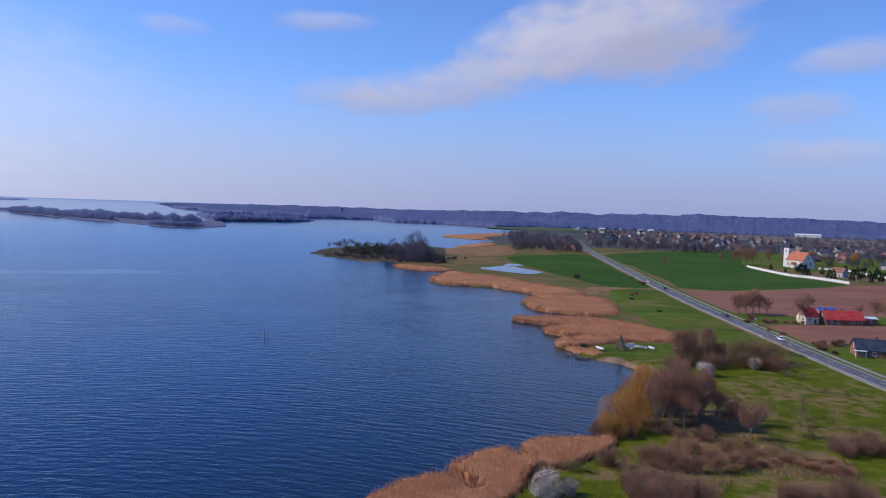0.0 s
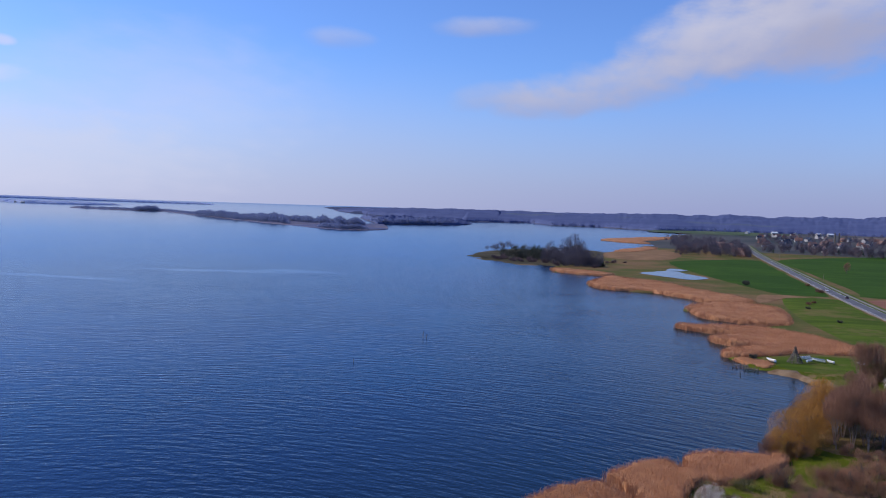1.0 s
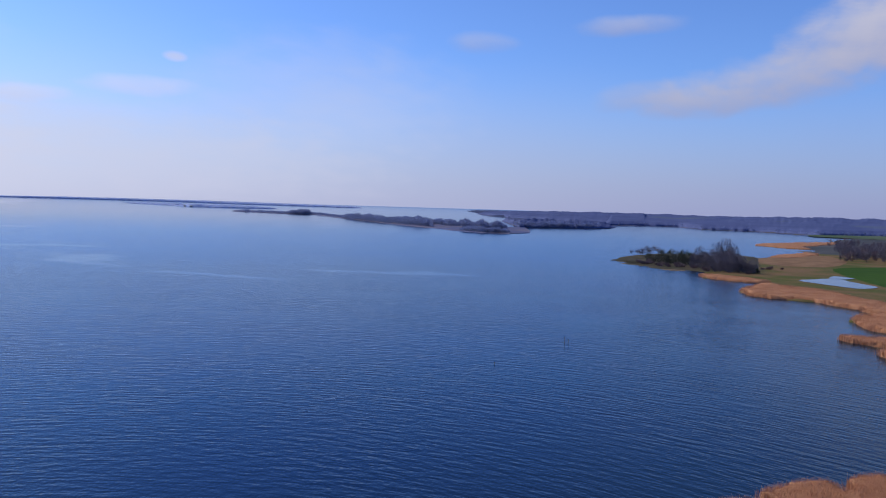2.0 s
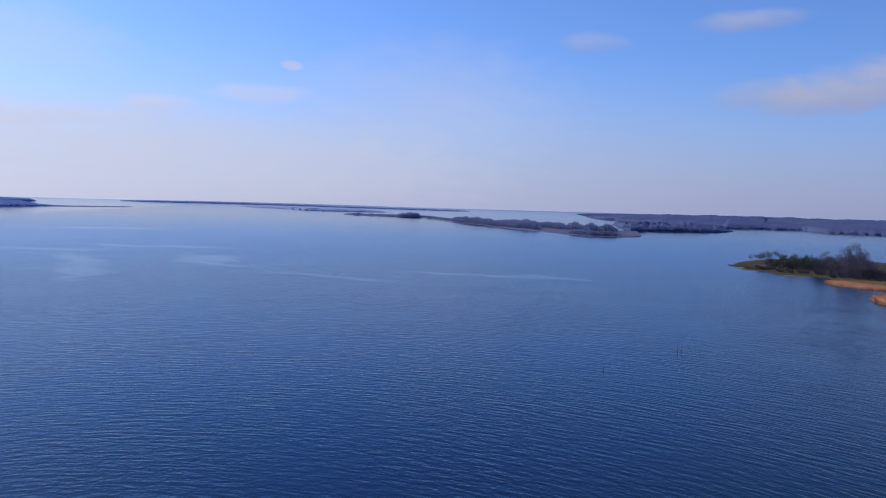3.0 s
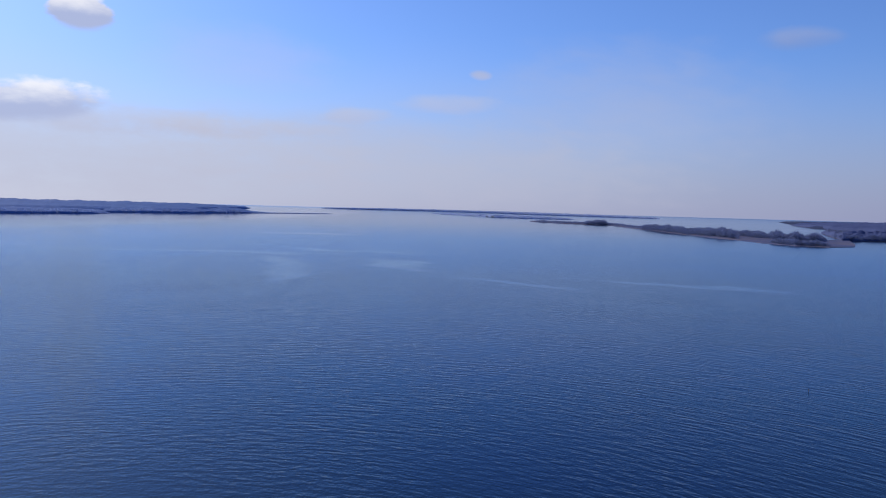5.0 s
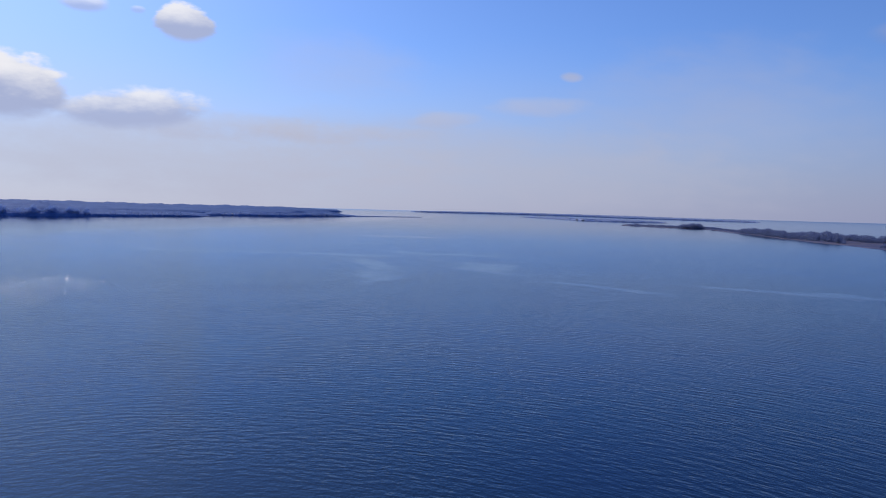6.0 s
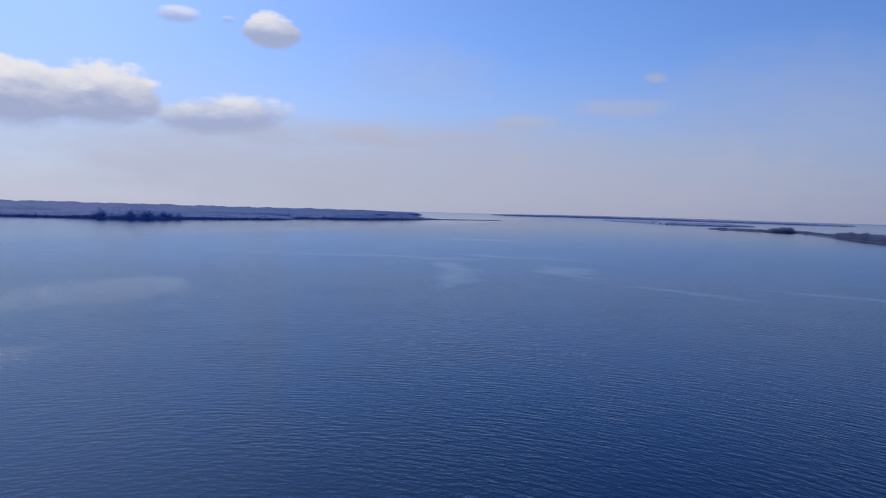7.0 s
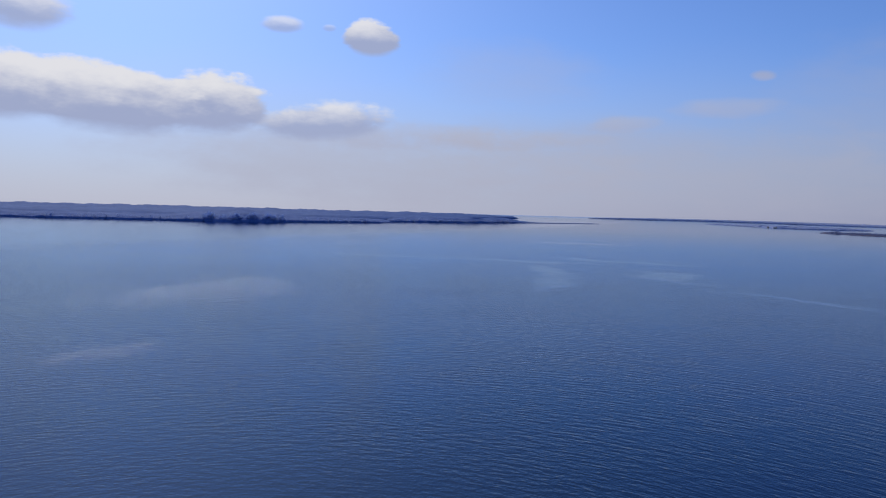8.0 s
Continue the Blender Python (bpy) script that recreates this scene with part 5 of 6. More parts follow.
# ---- buildings ----
def house(name, label, length, width, eaves, ridge, wall, roof, windows=3, chimneys=1, category="house", door=True, over=0.4):
    """A gabled house along x: walls, roof with overhang, chimneys, door and windows with frames."""
    h = tagged(new(name), label, category)
    bm = bmesh.new()
    l, w = length / 2, width / 2
    section = [(-w, -0.6), (w, -0.6), (w, eaves), (0, ridge - 0.12), (-w, eaves)]
    rings = [[bm.verts.new((x, y, z)) for y, z in section] for x in (-l, l)]
    bm.faces.new(rings[0])
    bm.faces.new(rings[1][::-1])
    for i in range(5):
        bm.faces.new([rings[0][i], rings[1][i], rings[1][(i + 1) % 5], rings[0][(i + 1) % 5]])
    bmesh.ops.recalc_face_normals(bm, faces=bm.faces)
    part("wall", bm, wall, h)
    bm = bmesh.new()
    slope = (ridge - eaves) / w
    low = eaves - slope * over
    for s in (-1, 1):
        corners = [(-l - over, s * (w + over), low), (l + over, s * (w + over), low), (l + over, 0, ridge), (-l - over, 0, ridge)]
        a = [bm.verts.new(c) for c in corners]
        b = [bm.verts.new((x, y, z + 0.22)) for x, y, z in corners]
        bm.faces.new(a)
        bm.faces.new(b)
        for i in range(4):
            bm.faces.new([a[i], a[(i + 1) % 4], b[(i + 1) % 4], b[i]])
    bmesh.ops.recalc_face_normals(bm, faces=bm.faces)
    part("roof", bm, roof, h)
    for i in range(chimneys):
        x = (i - (chimneys - 1) / 2) * length * 0.45
        bm = box(bmesh.new(), x, 0.2, ridge - 0.7, 0.7, 0.6, 1.7)
        box(bm, x, 0.2, ridge + 1.0, 0.85, 0.75, 0.15)
        part("chimney", bm, BRICKWALL, h)

    def window(x, y, z, turn, sx, sz):
        m = pose(x, y, z, 0, 0, turn)
        bm = bmesh.new()
        for px, pz, qx, qz in ((-sx / 2, 0, 0.1, sz), (sx / 2, 0, 0.1, sz), (0, -sz / 2, sx, 0.1), (0, sz / 2, sx, 0.1), (0, 0, 0.06, sz)):
            box(bm, px, 0, pz - qz / 2, qx, 0.12, qz)
        bm.transform(m)
        frame_part = part("window", bm, HULL, h)
        bm = box(bmesh.new(), 0, 0, -sz / 2, sx, 0.07, sz)
        bm.transform(m)
        part("pane", bm, GLASS, frame_part)

    for side in (-1, 1):
        for i in range(windows):
            x = (i - (windows - 1) / 2) * length / (windows + 0.3)
            if door and side == -1 and i == windows // 2:
                part("door", box(bmesh.new(), x, -w - 0.02, 0, 1.1, 0.12, 2.1, 0.02), DOORWOOD, h)
            else:
                window(x, side * (w + 0.02), eaves * 0.55, 0, 1.2, 1.3)
        window(side * (l + 0.02), 0, eaves + (ridge - eaves) * 0.3, 90, 1.0, 1.2)
        if windows > 1:
            window(side * (l + 0.02), -w * 0.5, eaves * 0.55, 90, 1.1, 1.3)
    return h


def stand(thing, x, y, turn, z=1.2):
    thing.matrix_basis = pose(x, y, z, 0, 0, turn)
    return thing


# the farmhouse's dark wall colour carries the shade on its front
stand(house("farmhouse", "long farmhouse with a bright red roof", 18.5, 8.5, 2.6, 6.3, BRICKWALL, REDROOF, 5, 3), 191.9, 369.3, 3)
stand(house("house", "cream house with a red roof beside the farmhouse", 7.5, 6.5, 3.6, 7.0, CREAM, REDROOF, 2, 1), 176, 369.2, 14)
stand(house("barn", "barn with a bright blue sheet roof", 9, 7, 3.0, 6.0, GREYWALL, BLUEROOF, 1, 0, "barn", False), 191.2, 383.2, 8)
stand(house("shed", "low shed with a pale flat roof", 7, 6, 2.8, 3.4, BRICKWALL, METALROOF, 1, 0, "shed", False), 206.1, 372.4, 0)
stand(house("house", "brick bungalow with a dark slate roof", 15, 10.5, 2.6, 6.0, BRICKWALL, SLATE, 4, 1), 160.6, 282.9, -16)
part("porch_roof", box(bmesh.new(), -6.5, -6.2, 2.4, 4.0, 2.6, 0.16, 0.04), METALROOF, bpy.data.objects["house.001"], "white porch roof")
for px in (-8.2, -4.8):
    part("porch_post", box(bmesh.new(), px, -7.2, 0, 0.14, 0.14, 2.4), HULL, bpy.data.objects["house.001"])


def church():
    """Whitewashed village church: nave with a steep tiled roof, a lower porch, and a square tower."""
    c = tagged(new("church"), "white village church with an orange tiled roof", "church")
    c.matrix_basis = pose(369, 798.6, 1.0, 0, 0, math.degrees(math.atan2(-0.966, 0.26)))
    body = house("nave", "", 25, 13.5, 8.0, 16.5, WHITEWALL, TILEROOF, 0, 0)
    for ob in list(body.children):
        ob.parent = c
        if ob.name.startswith(("window", "door")):
            for q in (*ob.children, ob):
                bpy.data.objects.remove(q)
    bpy.data.objects.remove(body)
    for i in range(4):
        for s in (-1, 1):
            x = -9 + 6 * i
            bm = box(bmesh.new(), x, s * 6.8, 2.2, 1.2, 0.16, 3.6)
            tube(bm, (x, s * 6.72, 5.8), (x, s * 6.88, 5.8), 0.6, 0.6, 12)
            part("window", bm, GLASS, c, "arched leaded window")
            bm = box(bmesh.new(), x + 3, s * 7.2, -0.5, 0.9, 1.0, 5.6)
            part("buttress", bm, WHITEWALL, c)
    for s in (-1, 1):
        part("window", box(bmesh.new(), 12.54, s * 2.6, 3.0, 0.14, 1.0, 4.2), GLASS, c, "arched leaded window")
    part("window", box(bmesh.new(), 12.54, 0, 9.5, 0.14, 0.9, 2.0), GLASS, c)
    bm = box(bmesh.new(), -16.2, 0, -0.6, 7.4, 7.4, 20.5)
    part("tower", bm, WHITEWALL, c, "square white tower")
    bm = bmesh.new()
    v = [bm.verts.new(p) for p in ((-20.2, -4.0, 19.9), (-12.2, -4.0, 19.9), (-12.2, 4.0, 19.9), (-20.2, 4.0, 19.9), (-17.2, 0, 24.5), (-15.2, 0, 24.5))]
    for f in ((0, 1, 5, 4), (1, 2, 5), (2, 3, 4, 5), (3, 0, 4), (3, 2, 1, 0)):
        bm.faces.new([v[i] for i in f])
    part("tower_roof", bm, SLATE, c, "hipped grey tower roof")
    for x, y, sx, sy in ((-16.2, -3.73, 1.0, 0.12), (-16.2, 3.73, 1.0, 0.12), (-19.93, 0, 0.12, 1.0)):
        part("belfry_opening", box(bmesh.new(), x, y, 15.5, sx, sy, 2.4), GLASS, c)
    bm = bmesh.new()
    box(bm, 3, -9.2, -0.5, 5, 5, 4.2)
    part("porch", bm, WHITEWALL, c)
    bm = bmesh.new()
    v = [bm.verts.new(p) for p in ((0.2, -12, 3.6), (5.8, -12, 3.6), (5.8, -6.6, 3.6), (0.2, -6.6, 3.6), (3, -12, 6.2), (3, -6.6, 6.2))]
    for f in ((0, 1, 4), (1, 2, 5, 4), (2, 3, 5), (3, 0, 4, 5), (3, 2, 1, 0)):
        bm.faces.new([v[i] for i in f])
    part("porch_roof", bm, TILEROOF, c)


church()


def garden_wall(label, points):
    line = smooth_line(points, False, 6)
    wall = tagged(ribbon("churchyard_wall", line, -0.25, 0.25, 2.9, WHITEWALL, depth=2.4), label, "wall")
    ribbon("coping", line, -0.34, 0.34, 3.02, METALROOF, wall, "pale coping stones", 0.12)
    return wall


garden_wall("whitewashed churchyard wall along the wheat", [(309, 783.7), (305.6, 727.5), (305.4, 678.3), (315.7, 656.9), (323.1, 612)])
garden_wall("whitewashed wall behind the churchyard", [(380.5, 782.5), (400.1, 758.6), (395.7, 707), (388.1, 645.8)])
stand(house("chapel", "small grey cemetery chapel", 11, 8, 4.2, 8.0, GREYWALL, BROWNROOF, 2, 0, "chapel"), 354.7, 689.6, -60)
yew = stand(conifer("yew_tree", "dark conical churchyard yew", 25, 6.5, 1.9, 700), 327.1, 690, 0)
spread_out(yew, [(331.1, 708.3), (324.1, 729.1), (339.7, 719.4), (348.8, 708.7), (362, 712.5), (338.4, 674.6), (371.5, 683.9), (334.3, 659.2), (346.6, 652.8), (357.5, 662.1), (376.4, 664.5), (365.7, 643.1), (352.5, 633.5), (384.2, 715.5), (319.4, 751), (343.7, 739.7)] + around(387, 693.9, 22, 40, 14, 51, 5), 26, 1.0, (0.6, 1.3), "churchyard yews")
broad = stand(bare_tree("churchyard_tree", "broad dark evergreen in the churchyard", "tree", 27, 9, 4.2, 1500, CONIFER, stems=2, levels=3, low=0.08, twig_w=(0.2, 0.45)), 345.9, 742, 0)
spread_out(broad, [(336.2, 730.7), (386.3, 725.7), (408.2, 748.7), (380.6, 680), (396.2, 687)], 28, 1.0, (0.6, 1.15), "churchyard trees")
golden = stand(bare_tree("budding_tree", "golden-budding tree behind the church", "tree", 29, 15, 5.0, 1200, WILLOW, stems=1, levels=3, low=0.45, twig_w=(0.12, 0.3)), 443.5, 833.8, 0)
spread_out(fieldtree, [(375.6, 852.7), (389.8, 864.9), (361.1, 855.3), (414.4, 866.9), (431.8, 846.9), (449, 844.6)], 30, 1.2, (1.0, 1.5), "trees behind the church")
stone = tagged(new("gravestone"), "pale upright gravestone in the churchyard", "gravestone", "gravestones")
bm = box(bmesh.new(), 0, 0, -0.3, 0.8, 0.2, 1.5, 0.05)
part("slab", bm, GREYWALL, stone)
part("plinth", box(bmesh.new(), 0, 0, -0.3, 1.0, 0.4, 0.5, 0.03), PATHWAY, stone)
stone.matrix_basis = pose(351.6, 676.3, 1.2)
for x, y in around(357.3, 672.1, 22, 35, 34, 44, 3):
    copy_thing(stone, pose(x, y, 1.2, 0, 0, random.uniform(-12, 12)))


# ---- the village ----
def village():
    kinds = [house("house", "pale village house with a haze-dulled orange roof", 11, 8.5, 3.6, 8.2, DULLWALL, DULLROOF, 2, 1),
             house("house", "grey village house with a brown roof", 12, 9, 3.4, 8.4, GREYWALL, BROWNROOF, 3, 1),
             house("house", "grey village house with a slate roof", 10, 8, 4.5, 8.5, DULLWALL, SLATE, 2, 1),
             house("house", "brick village house with a haze-dulled roof", 13, 9, 3.2, 8.0, BRICKWALL, DULLROOF, 3, 2),
             house("house", "pale village house with a dark roof", 11, 9, 5.2, 9.5, DULLWALL, SLATE, 3, 1)]
    rng = random.Random(12)
    spots = []
    zones = ((7.5, 10.2, 1000, 1300, 15), (9.5, 17, 1220, 1700, 26), (17, 24, 1300, 1800, 24), (24.6, 32, 980, 1600, 36), (29, 33, 860, 1000, 4), (10.5, 21, 1700, 2150, 34))
    for a, b, lo, hi, count in zones:
        for _ in range(count):
            x, y = polar(rng.uniform(a, b), rng.uniform(lo, hi))
            road_x = 192 + (y - 1010) * 0.14
            if abs(x - road_x) > 16 and all((x - p) ** 2 + (y - q) ** 2 > 300 for p, q in spots):
                spots.append((x, y))
    for i, (x, y) in enumerate(spots):
        first = kinds[i % 5]
        m = pose(x, y, 1.1, 0, 0, rng.choice((0, 90, 35, 120)) + rng.uniform(-12, 12))
        if i < 5:
            first.matrix_basis = m
        else:
            copy_thing(first, m)
        for ob in (first,):
            tagged(ob, group="village houses")
    return spots


HOMES = village()
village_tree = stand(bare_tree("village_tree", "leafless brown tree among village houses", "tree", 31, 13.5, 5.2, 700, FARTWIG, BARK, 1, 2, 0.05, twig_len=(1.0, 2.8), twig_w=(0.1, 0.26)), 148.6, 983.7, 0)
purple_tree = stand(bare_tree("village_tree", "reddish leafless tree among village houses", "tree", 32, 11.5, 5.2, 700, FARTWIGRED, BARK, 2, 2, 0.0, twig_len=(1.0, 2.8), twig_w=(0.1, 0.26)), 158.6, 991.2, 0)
green_tree = stand(conifer("spruce_tree", "dark spruce among the village houses", 33, 10, 3.0, 420), 168.6, 996.9, 0)
rng = random.Random(77)


def tree_spots(count, a, b, lo, hi):
    spots = []
    while len(spots) < count:
        x, y = polar(rng.uniform(a, b), rng.uniform(lo, hi))
        if abs(x - 192 - (y - 1010) * 0.14) > 9 and all((x - p) ** 2 + (y - q) ** 2 > 70 for p, q in HOMES):
            spots.append((x, y))
    return spots


for count, a, b, lo, hi in ((74, 5.2, 10.4, 965, 1090), (84, 10.8, 20, 1110, 1210), (20, 20, 24, 1150, 1300), (84, 24, 33, 930, 1200)):
    for first, share in ((village_tree, 0.6), (purple_tree, 0.26), (green_tree, 0.14)):
        spread_out(first, tree_spots(int(count * share), a, b, lo, hi), count, 0.9, (0.55, 1.1), "village trees")


def tree_belt(name, label, first, zones):
    """Trees too far off to tell apart, joined into one."""
    crown = next(c for c in first.children if c.name.startswith("crown")).data
    co = np.empty(len(crown.vertices) * 3)
    crown.vertices.foreach_get("co", co)
    co = co.reshape(-1, 3)[:1350]
    sets = []
    for z in zones:
        for x, y in tree_spots(*z):
            k, t = rng.uniform(0.55, 1.1), rng.uniform(0, 6.28)
            turn = np.array([[math.cos(t), -math.sin(t), 0], [math.sin(t), math.cos(t), 0], [0, 0, 1]])
            sets.append(co @ turn.T * k + np.array([x, y, 0.9]))
    v = np.concatenate(sets)
    tagged(piece(name, mesh_of(name, v, np.arange(len(v)).reshape(-1, 3), crown.materials[0])), label, "trees", kind="stuff")


tree_belt("distant_trees", "bare trees between the farther village houses", village_tree, ((90, 5.0, 10, 1090, 1500), (150, 10.6, 24, 1210, 1950), (150, 24, 34, 1200, 2000), (60, 13, 34, 1950, 2300)))
tree_belt("distant_trees", "reddish bare trees beyond the village", purple_tree, ((40, 10.6, 24, 1210, 1700), (60, 24, 34, 1150, 1800), (20, 4.5, 9, 1100, 1700)))
hall = stand(house("warehouse", "long white warehouse beyond the village", 64, 20, 6, 8.5, WHITEWALL, METALROOF, 4, 0, "warehouse", False), *polar(25.2, 2290), -24, 6)
twin = tagged(new("twin_tower"), "two dark slim silos above the village", "silo")
for s in (-4, 4):
    part("silo", tube(bmesh.new(), (s, 0, -1), (s, 0, 20), 1.6, 1.3, 12), TIMBER, twin)
twin.matrix_basis = pose(*polar(15.4, 1750), 1)


# ---- cars, poles, boats and the landing ----
def car(label, paint, x, y, turn):
    c = tagged(new("car"), label, "car", "cars on the road")
    bm = bmesh.new()
    side = [(-2.15, 0.35), (2.15, 0.35), (2.2, 0.7), (1.2, 0.92), (-2.1, 1.0), (-2.2, 0.7)]
    rings = [[bm.verts.new((px, s * 0.88, pz)) for px, pz in side] for s in (-1, 1)]
    bm.faces.new(rings[0])
    bm.faces.new(rings[1][::-1])
    for i in range(6):
        bm.faces.new([rings[0][i], rings[1][i], rings[1][(i + 1) % 6], rings[0][(i + 1) % 6]])
    bmesh.ops.recalc_face_normals(bm, faces=bm.faces)
    bmesh.ops.bevel(bm, geom=bm.edges[:], offset=0.08, segments=2, affect="EDGES")
    part("body", bm, paint, c)
    bm = bmesh.new()
    lo = [(-1.95, 0.94), (1.0, 0.9), (0.25, 1.42), (-1.6, 1.45)]
    rings = [[bm.verts.new((px, s * (0.8 if i < 2 else 0.64), pz)) for i, (px, pz) in enumerate(lo)] for s in (-1, 1)]
    bm.faces.new(rings[0])
    bm.faces.new(rings[1][::-1])
    for i in range(4):
        bm.faces.new([rings[0][i], rings[1][i], rings[1][(i + 1) % 4], rings[0][(i + 1) % 4]])
    bmesh.ops.recalc_face_normals(bm, faces=bm.faces)
    cabin = part("cabin", bm, GLASS, c, "dark glazed cabin")
    part("roof_panel", box(bmesh.new(), -0.68, 0, 1.42, 1.8, 1.26, 0.06, 0.02), paint, cabin)
    for px in (-1.35, 1.35):
        for s in (-1, 1):
            wheel = part("wheel", tube(bmesh.new(), (px, s * 0.7, 0.31), (px, s * 0.92, 0.31), 0.31, 0.31, 16), RUBBER, c)
            part("rim", tube(bmesh.new(), (px, s * 0.9, 0.31), (px, s * 0.93, 0.31), 0.19, 0.19, 10), STEEL, wheel)
    for s in (-0.6, 0.6):
        part("headlight", box(bmesh.new(), 2.16, s, 0.62, 0.12, 0.36, 0.16, 0.03), LAMPGLASS, c)
        part("tail_light", box(bmesh.new(), -2.16, s, 0.75, 0.08, 0.3, 0.14, 0.02), REDROOF, c)
    c.matrix_basis = pose(x, y, 1.427, 0, 0, turn)


car("white hatchback driving on the road", CARWHITE, 138.1, 311, -93)
car("dark car driving on the road", CARDARK, 141.3, 380.5, -93)
car("white car driving on the road", CARWHITE, 149.6, 559, -97)
car("dark car driving on the road", CARDARK, 148.8, 512.4, 83)


def lamp_post(x, y, height=8.0):
    p = tagged(new("utility_pole"), "slim pale pole beside the road", "pole", "roadside poles")
    part("pole", tube(bmesh.new(), (0, 0, -0.4), (0, 0, height), 0.13, 0.08, 8), PALEBARK, p)
    part("crossarm", box(bmesh.new(), 0, 0, height - 0.5, 1.4, 0.1, 0.12), TIMBER, p)
    for s in (-0.6, 0, 0.6):
        part("insulator", tube(bmesh.new(), (s, 0, height - 0.38), (s, 0, height - 0.15), 0.06, 0.05, 8), HULL, p)
    p.matrix_basis = pose(x, y, 1.5)


lamp_post(148.4, 364.2)
lamp_post(195, 918, 10)
lamp_post(160.1, 608.5)
lamp_post(441.5, 823.5, 12)
sign = tagged(new("road_sign"), "small white sign beside the cycle path", "sign")
part("post", tube(bmesh.new(), (0, 0, -0.3), (0, 0, 2.0), 0.04, 0.04, 8), STEEL, sign)
part("panel", box(bmesh.new(), 0, -0.05, 1.4, 0.9, 0.04, 0.9, 0.01), HULL, sign)
sign.matrix_basis = pose(147.1, 359.2, 1.5)

# net-drying poles stacked as a tent
tent = tagged(new("pole_stack"), "fishing poles stacked upright like a tent", "poles")
rng = random.Random(3)
for i in range(34):
    a = 2 * math.pi * i / 34 + rng.uniform(-0.05, 0.05)
    r, lean = 2.4 + rng.uniform(-0.2, 0.3), rng.uniform(0, 2 * math.pi)
    part("pole", tube(bmesh.new(), (math.cos(a) * r, math.sin(a) * r, -0.2), (0.25 * math.cos(lean) - math.cos(a) * 0.2, 0.25 * math.sin(lean) - math.sin(a) * 0.2, rng.uniform(4.3, 5.4)), 0.07, 0.05, 6), TIMBER, tent)
tent.matrix_basis = pose(65.8, 278.2, 1.35)


def boat(label, length, x, y, turn, cover=None, z=1.35):
    b = tagged(new("rowing_boat"), label, "boat", "boats on the lawn")
    ring, verts, faces = 9, [], []
    for i in range(9):
        t = i / 8
        w = 0.85 * length / 5 * (math.sin(math.pi * min(1.0, 0.18 + t * 0.82)) ** 0.6)
        for j in range(ring):
            s = math.pi * j / (ring - 1)
            verts.append(((t - 0.5) * length, -math.cos(s) * w, 0.75 + 0.25 * t ** 3 - math.sin(s) * (0.7 - 0.35 * t ** 4)))
    for i in range(8):
        faces += [[i * ring + j, i * ring + j + 1, (i + 1) * ring + j + 1, (i + 1) * ring + j] for j in range(ring - 1)]
    faces.append(list(range(ring)))
    piece("hull", mesh_of("hull", verts, faces, HULL, True), b)
    if cover:
        cv = [(vx, vy * 1.03, 0.8 + 0.35 * (1 - abs(vy) / 0.95) + 0.1 * vx / length) for vx, vy, _ in verts]
        piece("cover", mesh_of("cover", cv, faces[:-1], cover, True), b, "blue tarpaulin cover")
    else:
        for tx in (-0.2, 0.12):
            part("thwart", box(bmesh.new(), tx * length, 0, 0.5, 0.25, 1.2 * length / 5, 0.05), TIMBER, b)
    b.matrix_basis = pose(x, y, z, 0, 0, turn)


boat("white rowing boat pulled onto the grass", 4.2, 57.8, 276.7, 120)
boat("white boat under a grey-blue tarpaulin", 4.6, 69.9, 283.3, 175, TARP)
boat("white boat under a grey-blue tarpaulin", 4.2, 74, 281.6, 150, TARP)
boat("white dinghy on the lawn", 3.0, 71.4, 286.8, 20)
boat("white dinghy with its bow to the beach", 3.2, 77.5, 280.8, 120)
boat("grey-covered punt lying on the grass", 3.4, 87.6, 281.3, 178, TARP)
boat("white rowing boat beside the poles", 3.2, 70.9, 279.9, 40)

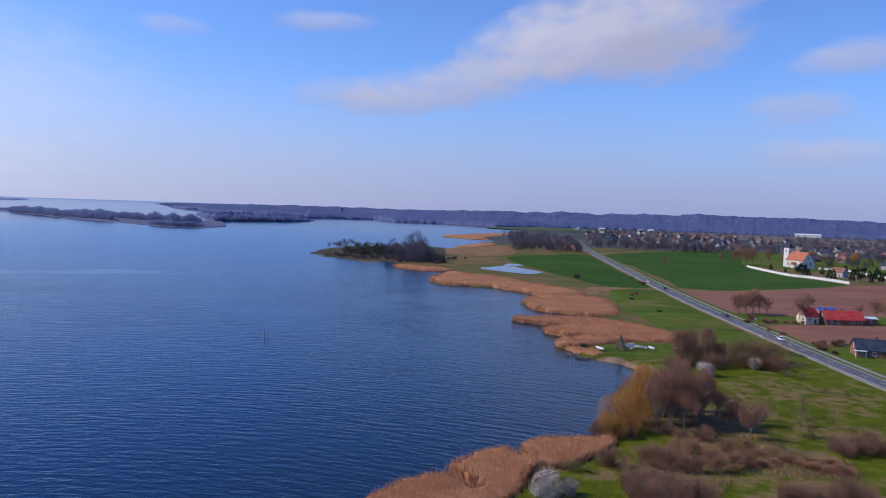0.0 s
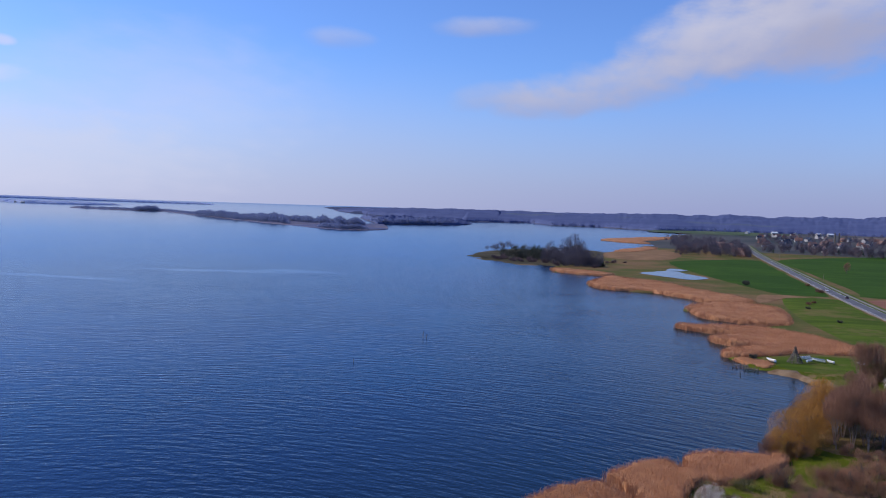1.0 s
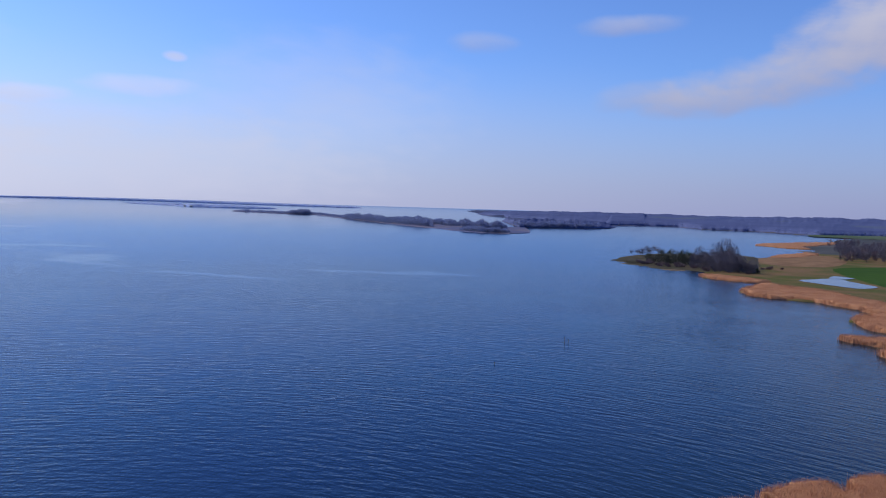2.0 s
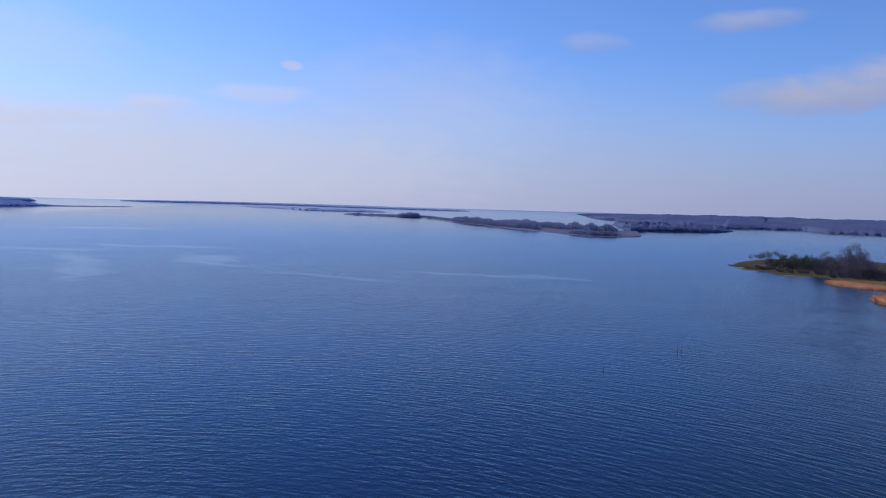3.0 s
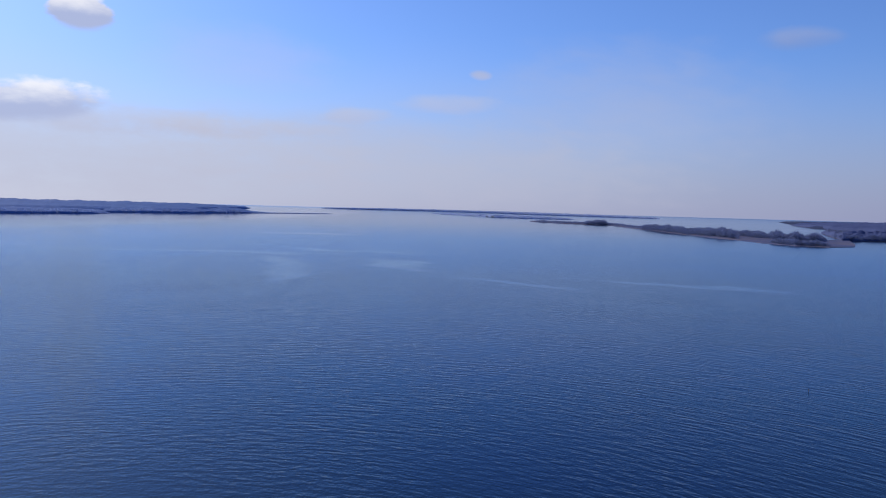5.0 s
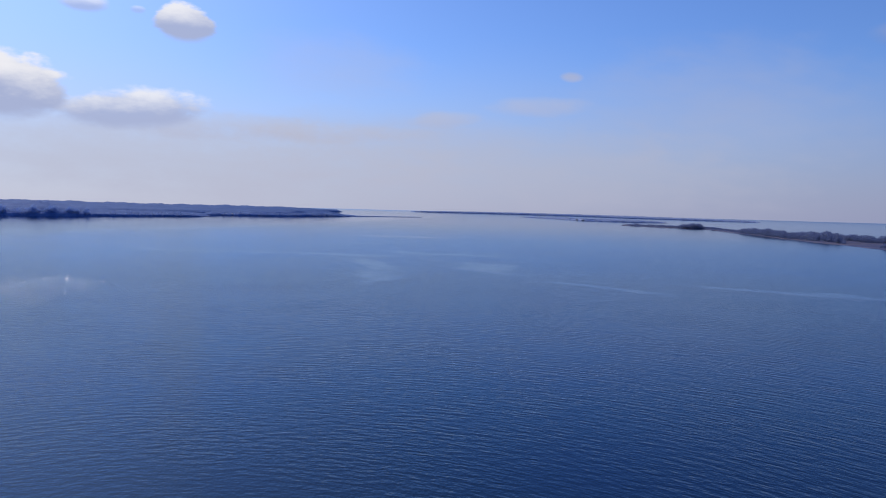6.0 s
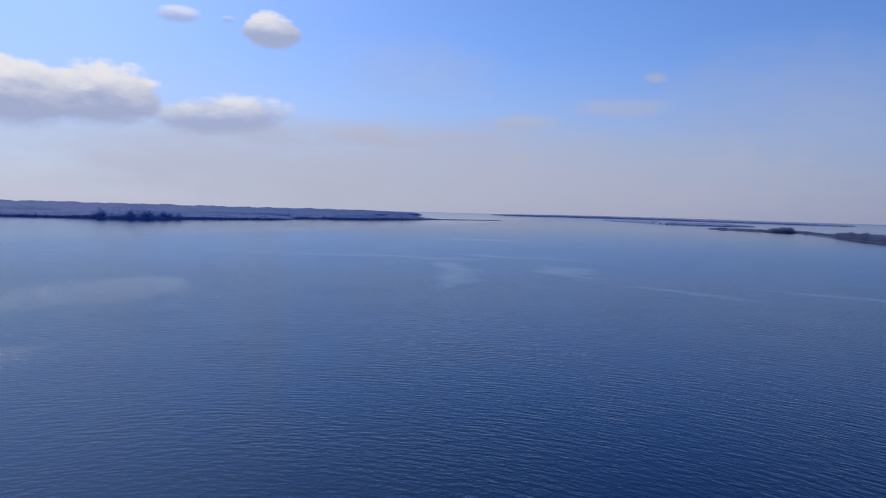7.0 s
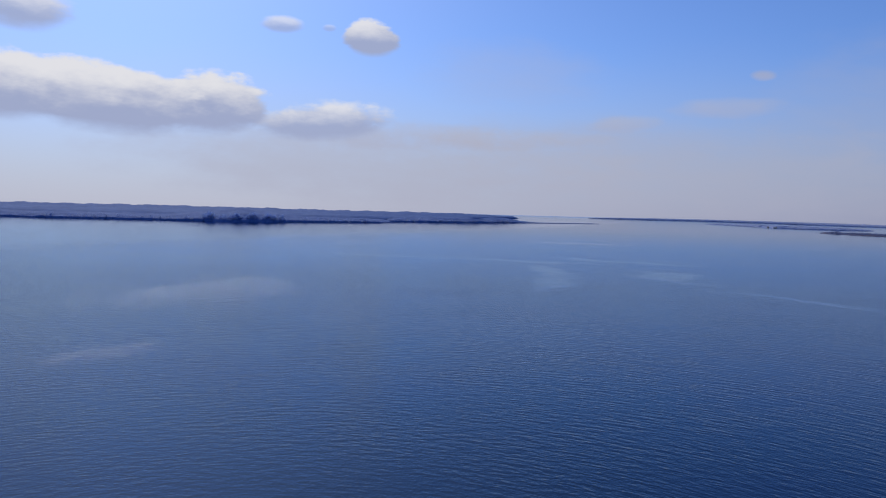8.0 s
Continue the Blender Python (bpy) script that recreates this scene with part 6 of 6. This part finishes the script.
jetty = tagged(new("jetty"), "small dark wooden jetty over the water", "jetty")
for i in range(16):
    part("plank", box(bmesh.new(), 0.3 * i - 2.4, 0, 0.62, 0.26, 1.3, 0.06), TIMBER, jetty)
for i in range(5):
    for s in (-0.6, 0.6):
        part("post", tube(bmesh.new(), (1.15 * i - 2.3, s, -1.0), (1.15 * i - 2.3, s, 1.25), 0.09, 0.08, 8), TIMBER, jetty)
for s in (-0.5, 0.5):
    part("beam", box(bmesh.new(), 0, s, 0.5, 4.9, 0.12, 0.12), TIMBER, jetty)
jetty.matrix_basis = pose(47, 269.8, 0, 0, 0, -14)
jetty_b = copy_thing(jetty, pose(49.7, 265, -0.1, 0, 0, -28))
jetty_b.scale = (0.9, 0.7, 1)


def stake(x, y, height, lean):
    s = tagged(new("mooring_stake"), "dark wooden stake standing in the water", "stake", "stakes in the water")
    part("shaft", tube(bmesh.new(), (0, 0, -1.5), (lean, 0, height), 0.10, 0.08, 8), TIMBER, s)
    part("cap", tube(bmesh.new(), (lean, 0, height - 0.2), (lean * 1.05, 0, height + 0.15), 0.13, 0.09, 8), RUBBER, s)
    s.matrix_basis = pose(x, y, 0)


stake(-64.5, 285.2, 2.3, 0.15)
stake(-63.6, 286.2, 1.2, 0.5)
stake(-75.3, 234, 0.7, 0.1)
stake(44.6, 255.4, 0.5, 0.1)
buoy = tagged(new("buoy"), "dark navigation buoy far out on the water", "buoy")
part("float", tube(bmesh.new(), (0, 0, -0.5), (0, 0, 1.6), 1.5, 1.2, 12), RUBBER, buoy)
part("topmark", tube(bmesh.new(), (0, 0, 1.6), (0, 0, 5.5), 0.45, 0.25, 8), RUBBER, buoy)
buoy.matrix_basis = pose(*settle((*polar(-48.6, 3600), 0.0)))

# small white houses on the far shores
cottage = house("shore_house", "tiny white house on the far shore", 16, 9, 4, 7, DULLWALL, METALROOF, 2, 0)
for i, (a, r, turn) in enumerate(((-41.4, 5290, 0), (-40.9, 5080, 30), (-40.3, 4780, 80), (-39.9, 4640, 20), (-65.3, 3190, 10), (-65.8, 3170, 60), (11.6, 2300, 10), (14.3, 2330, 40), (12.9, 2300, 80), (15.0, 2330, 15), (9.9, 2250, 60))):
    x, y, z = settle((*polar(a, r), 2.0))
    k = min(1.0, math.hypot(x, y) / r)
    ob = cottage if i == 0 else copy_thing(cottage, Matrix())
    ob.matrix_basis = pose(x, y, z, 0, 0, turn) @ Matrix.Diagonal((k, k, k, 1))
    tagged(ob, group="houses on the far shore")
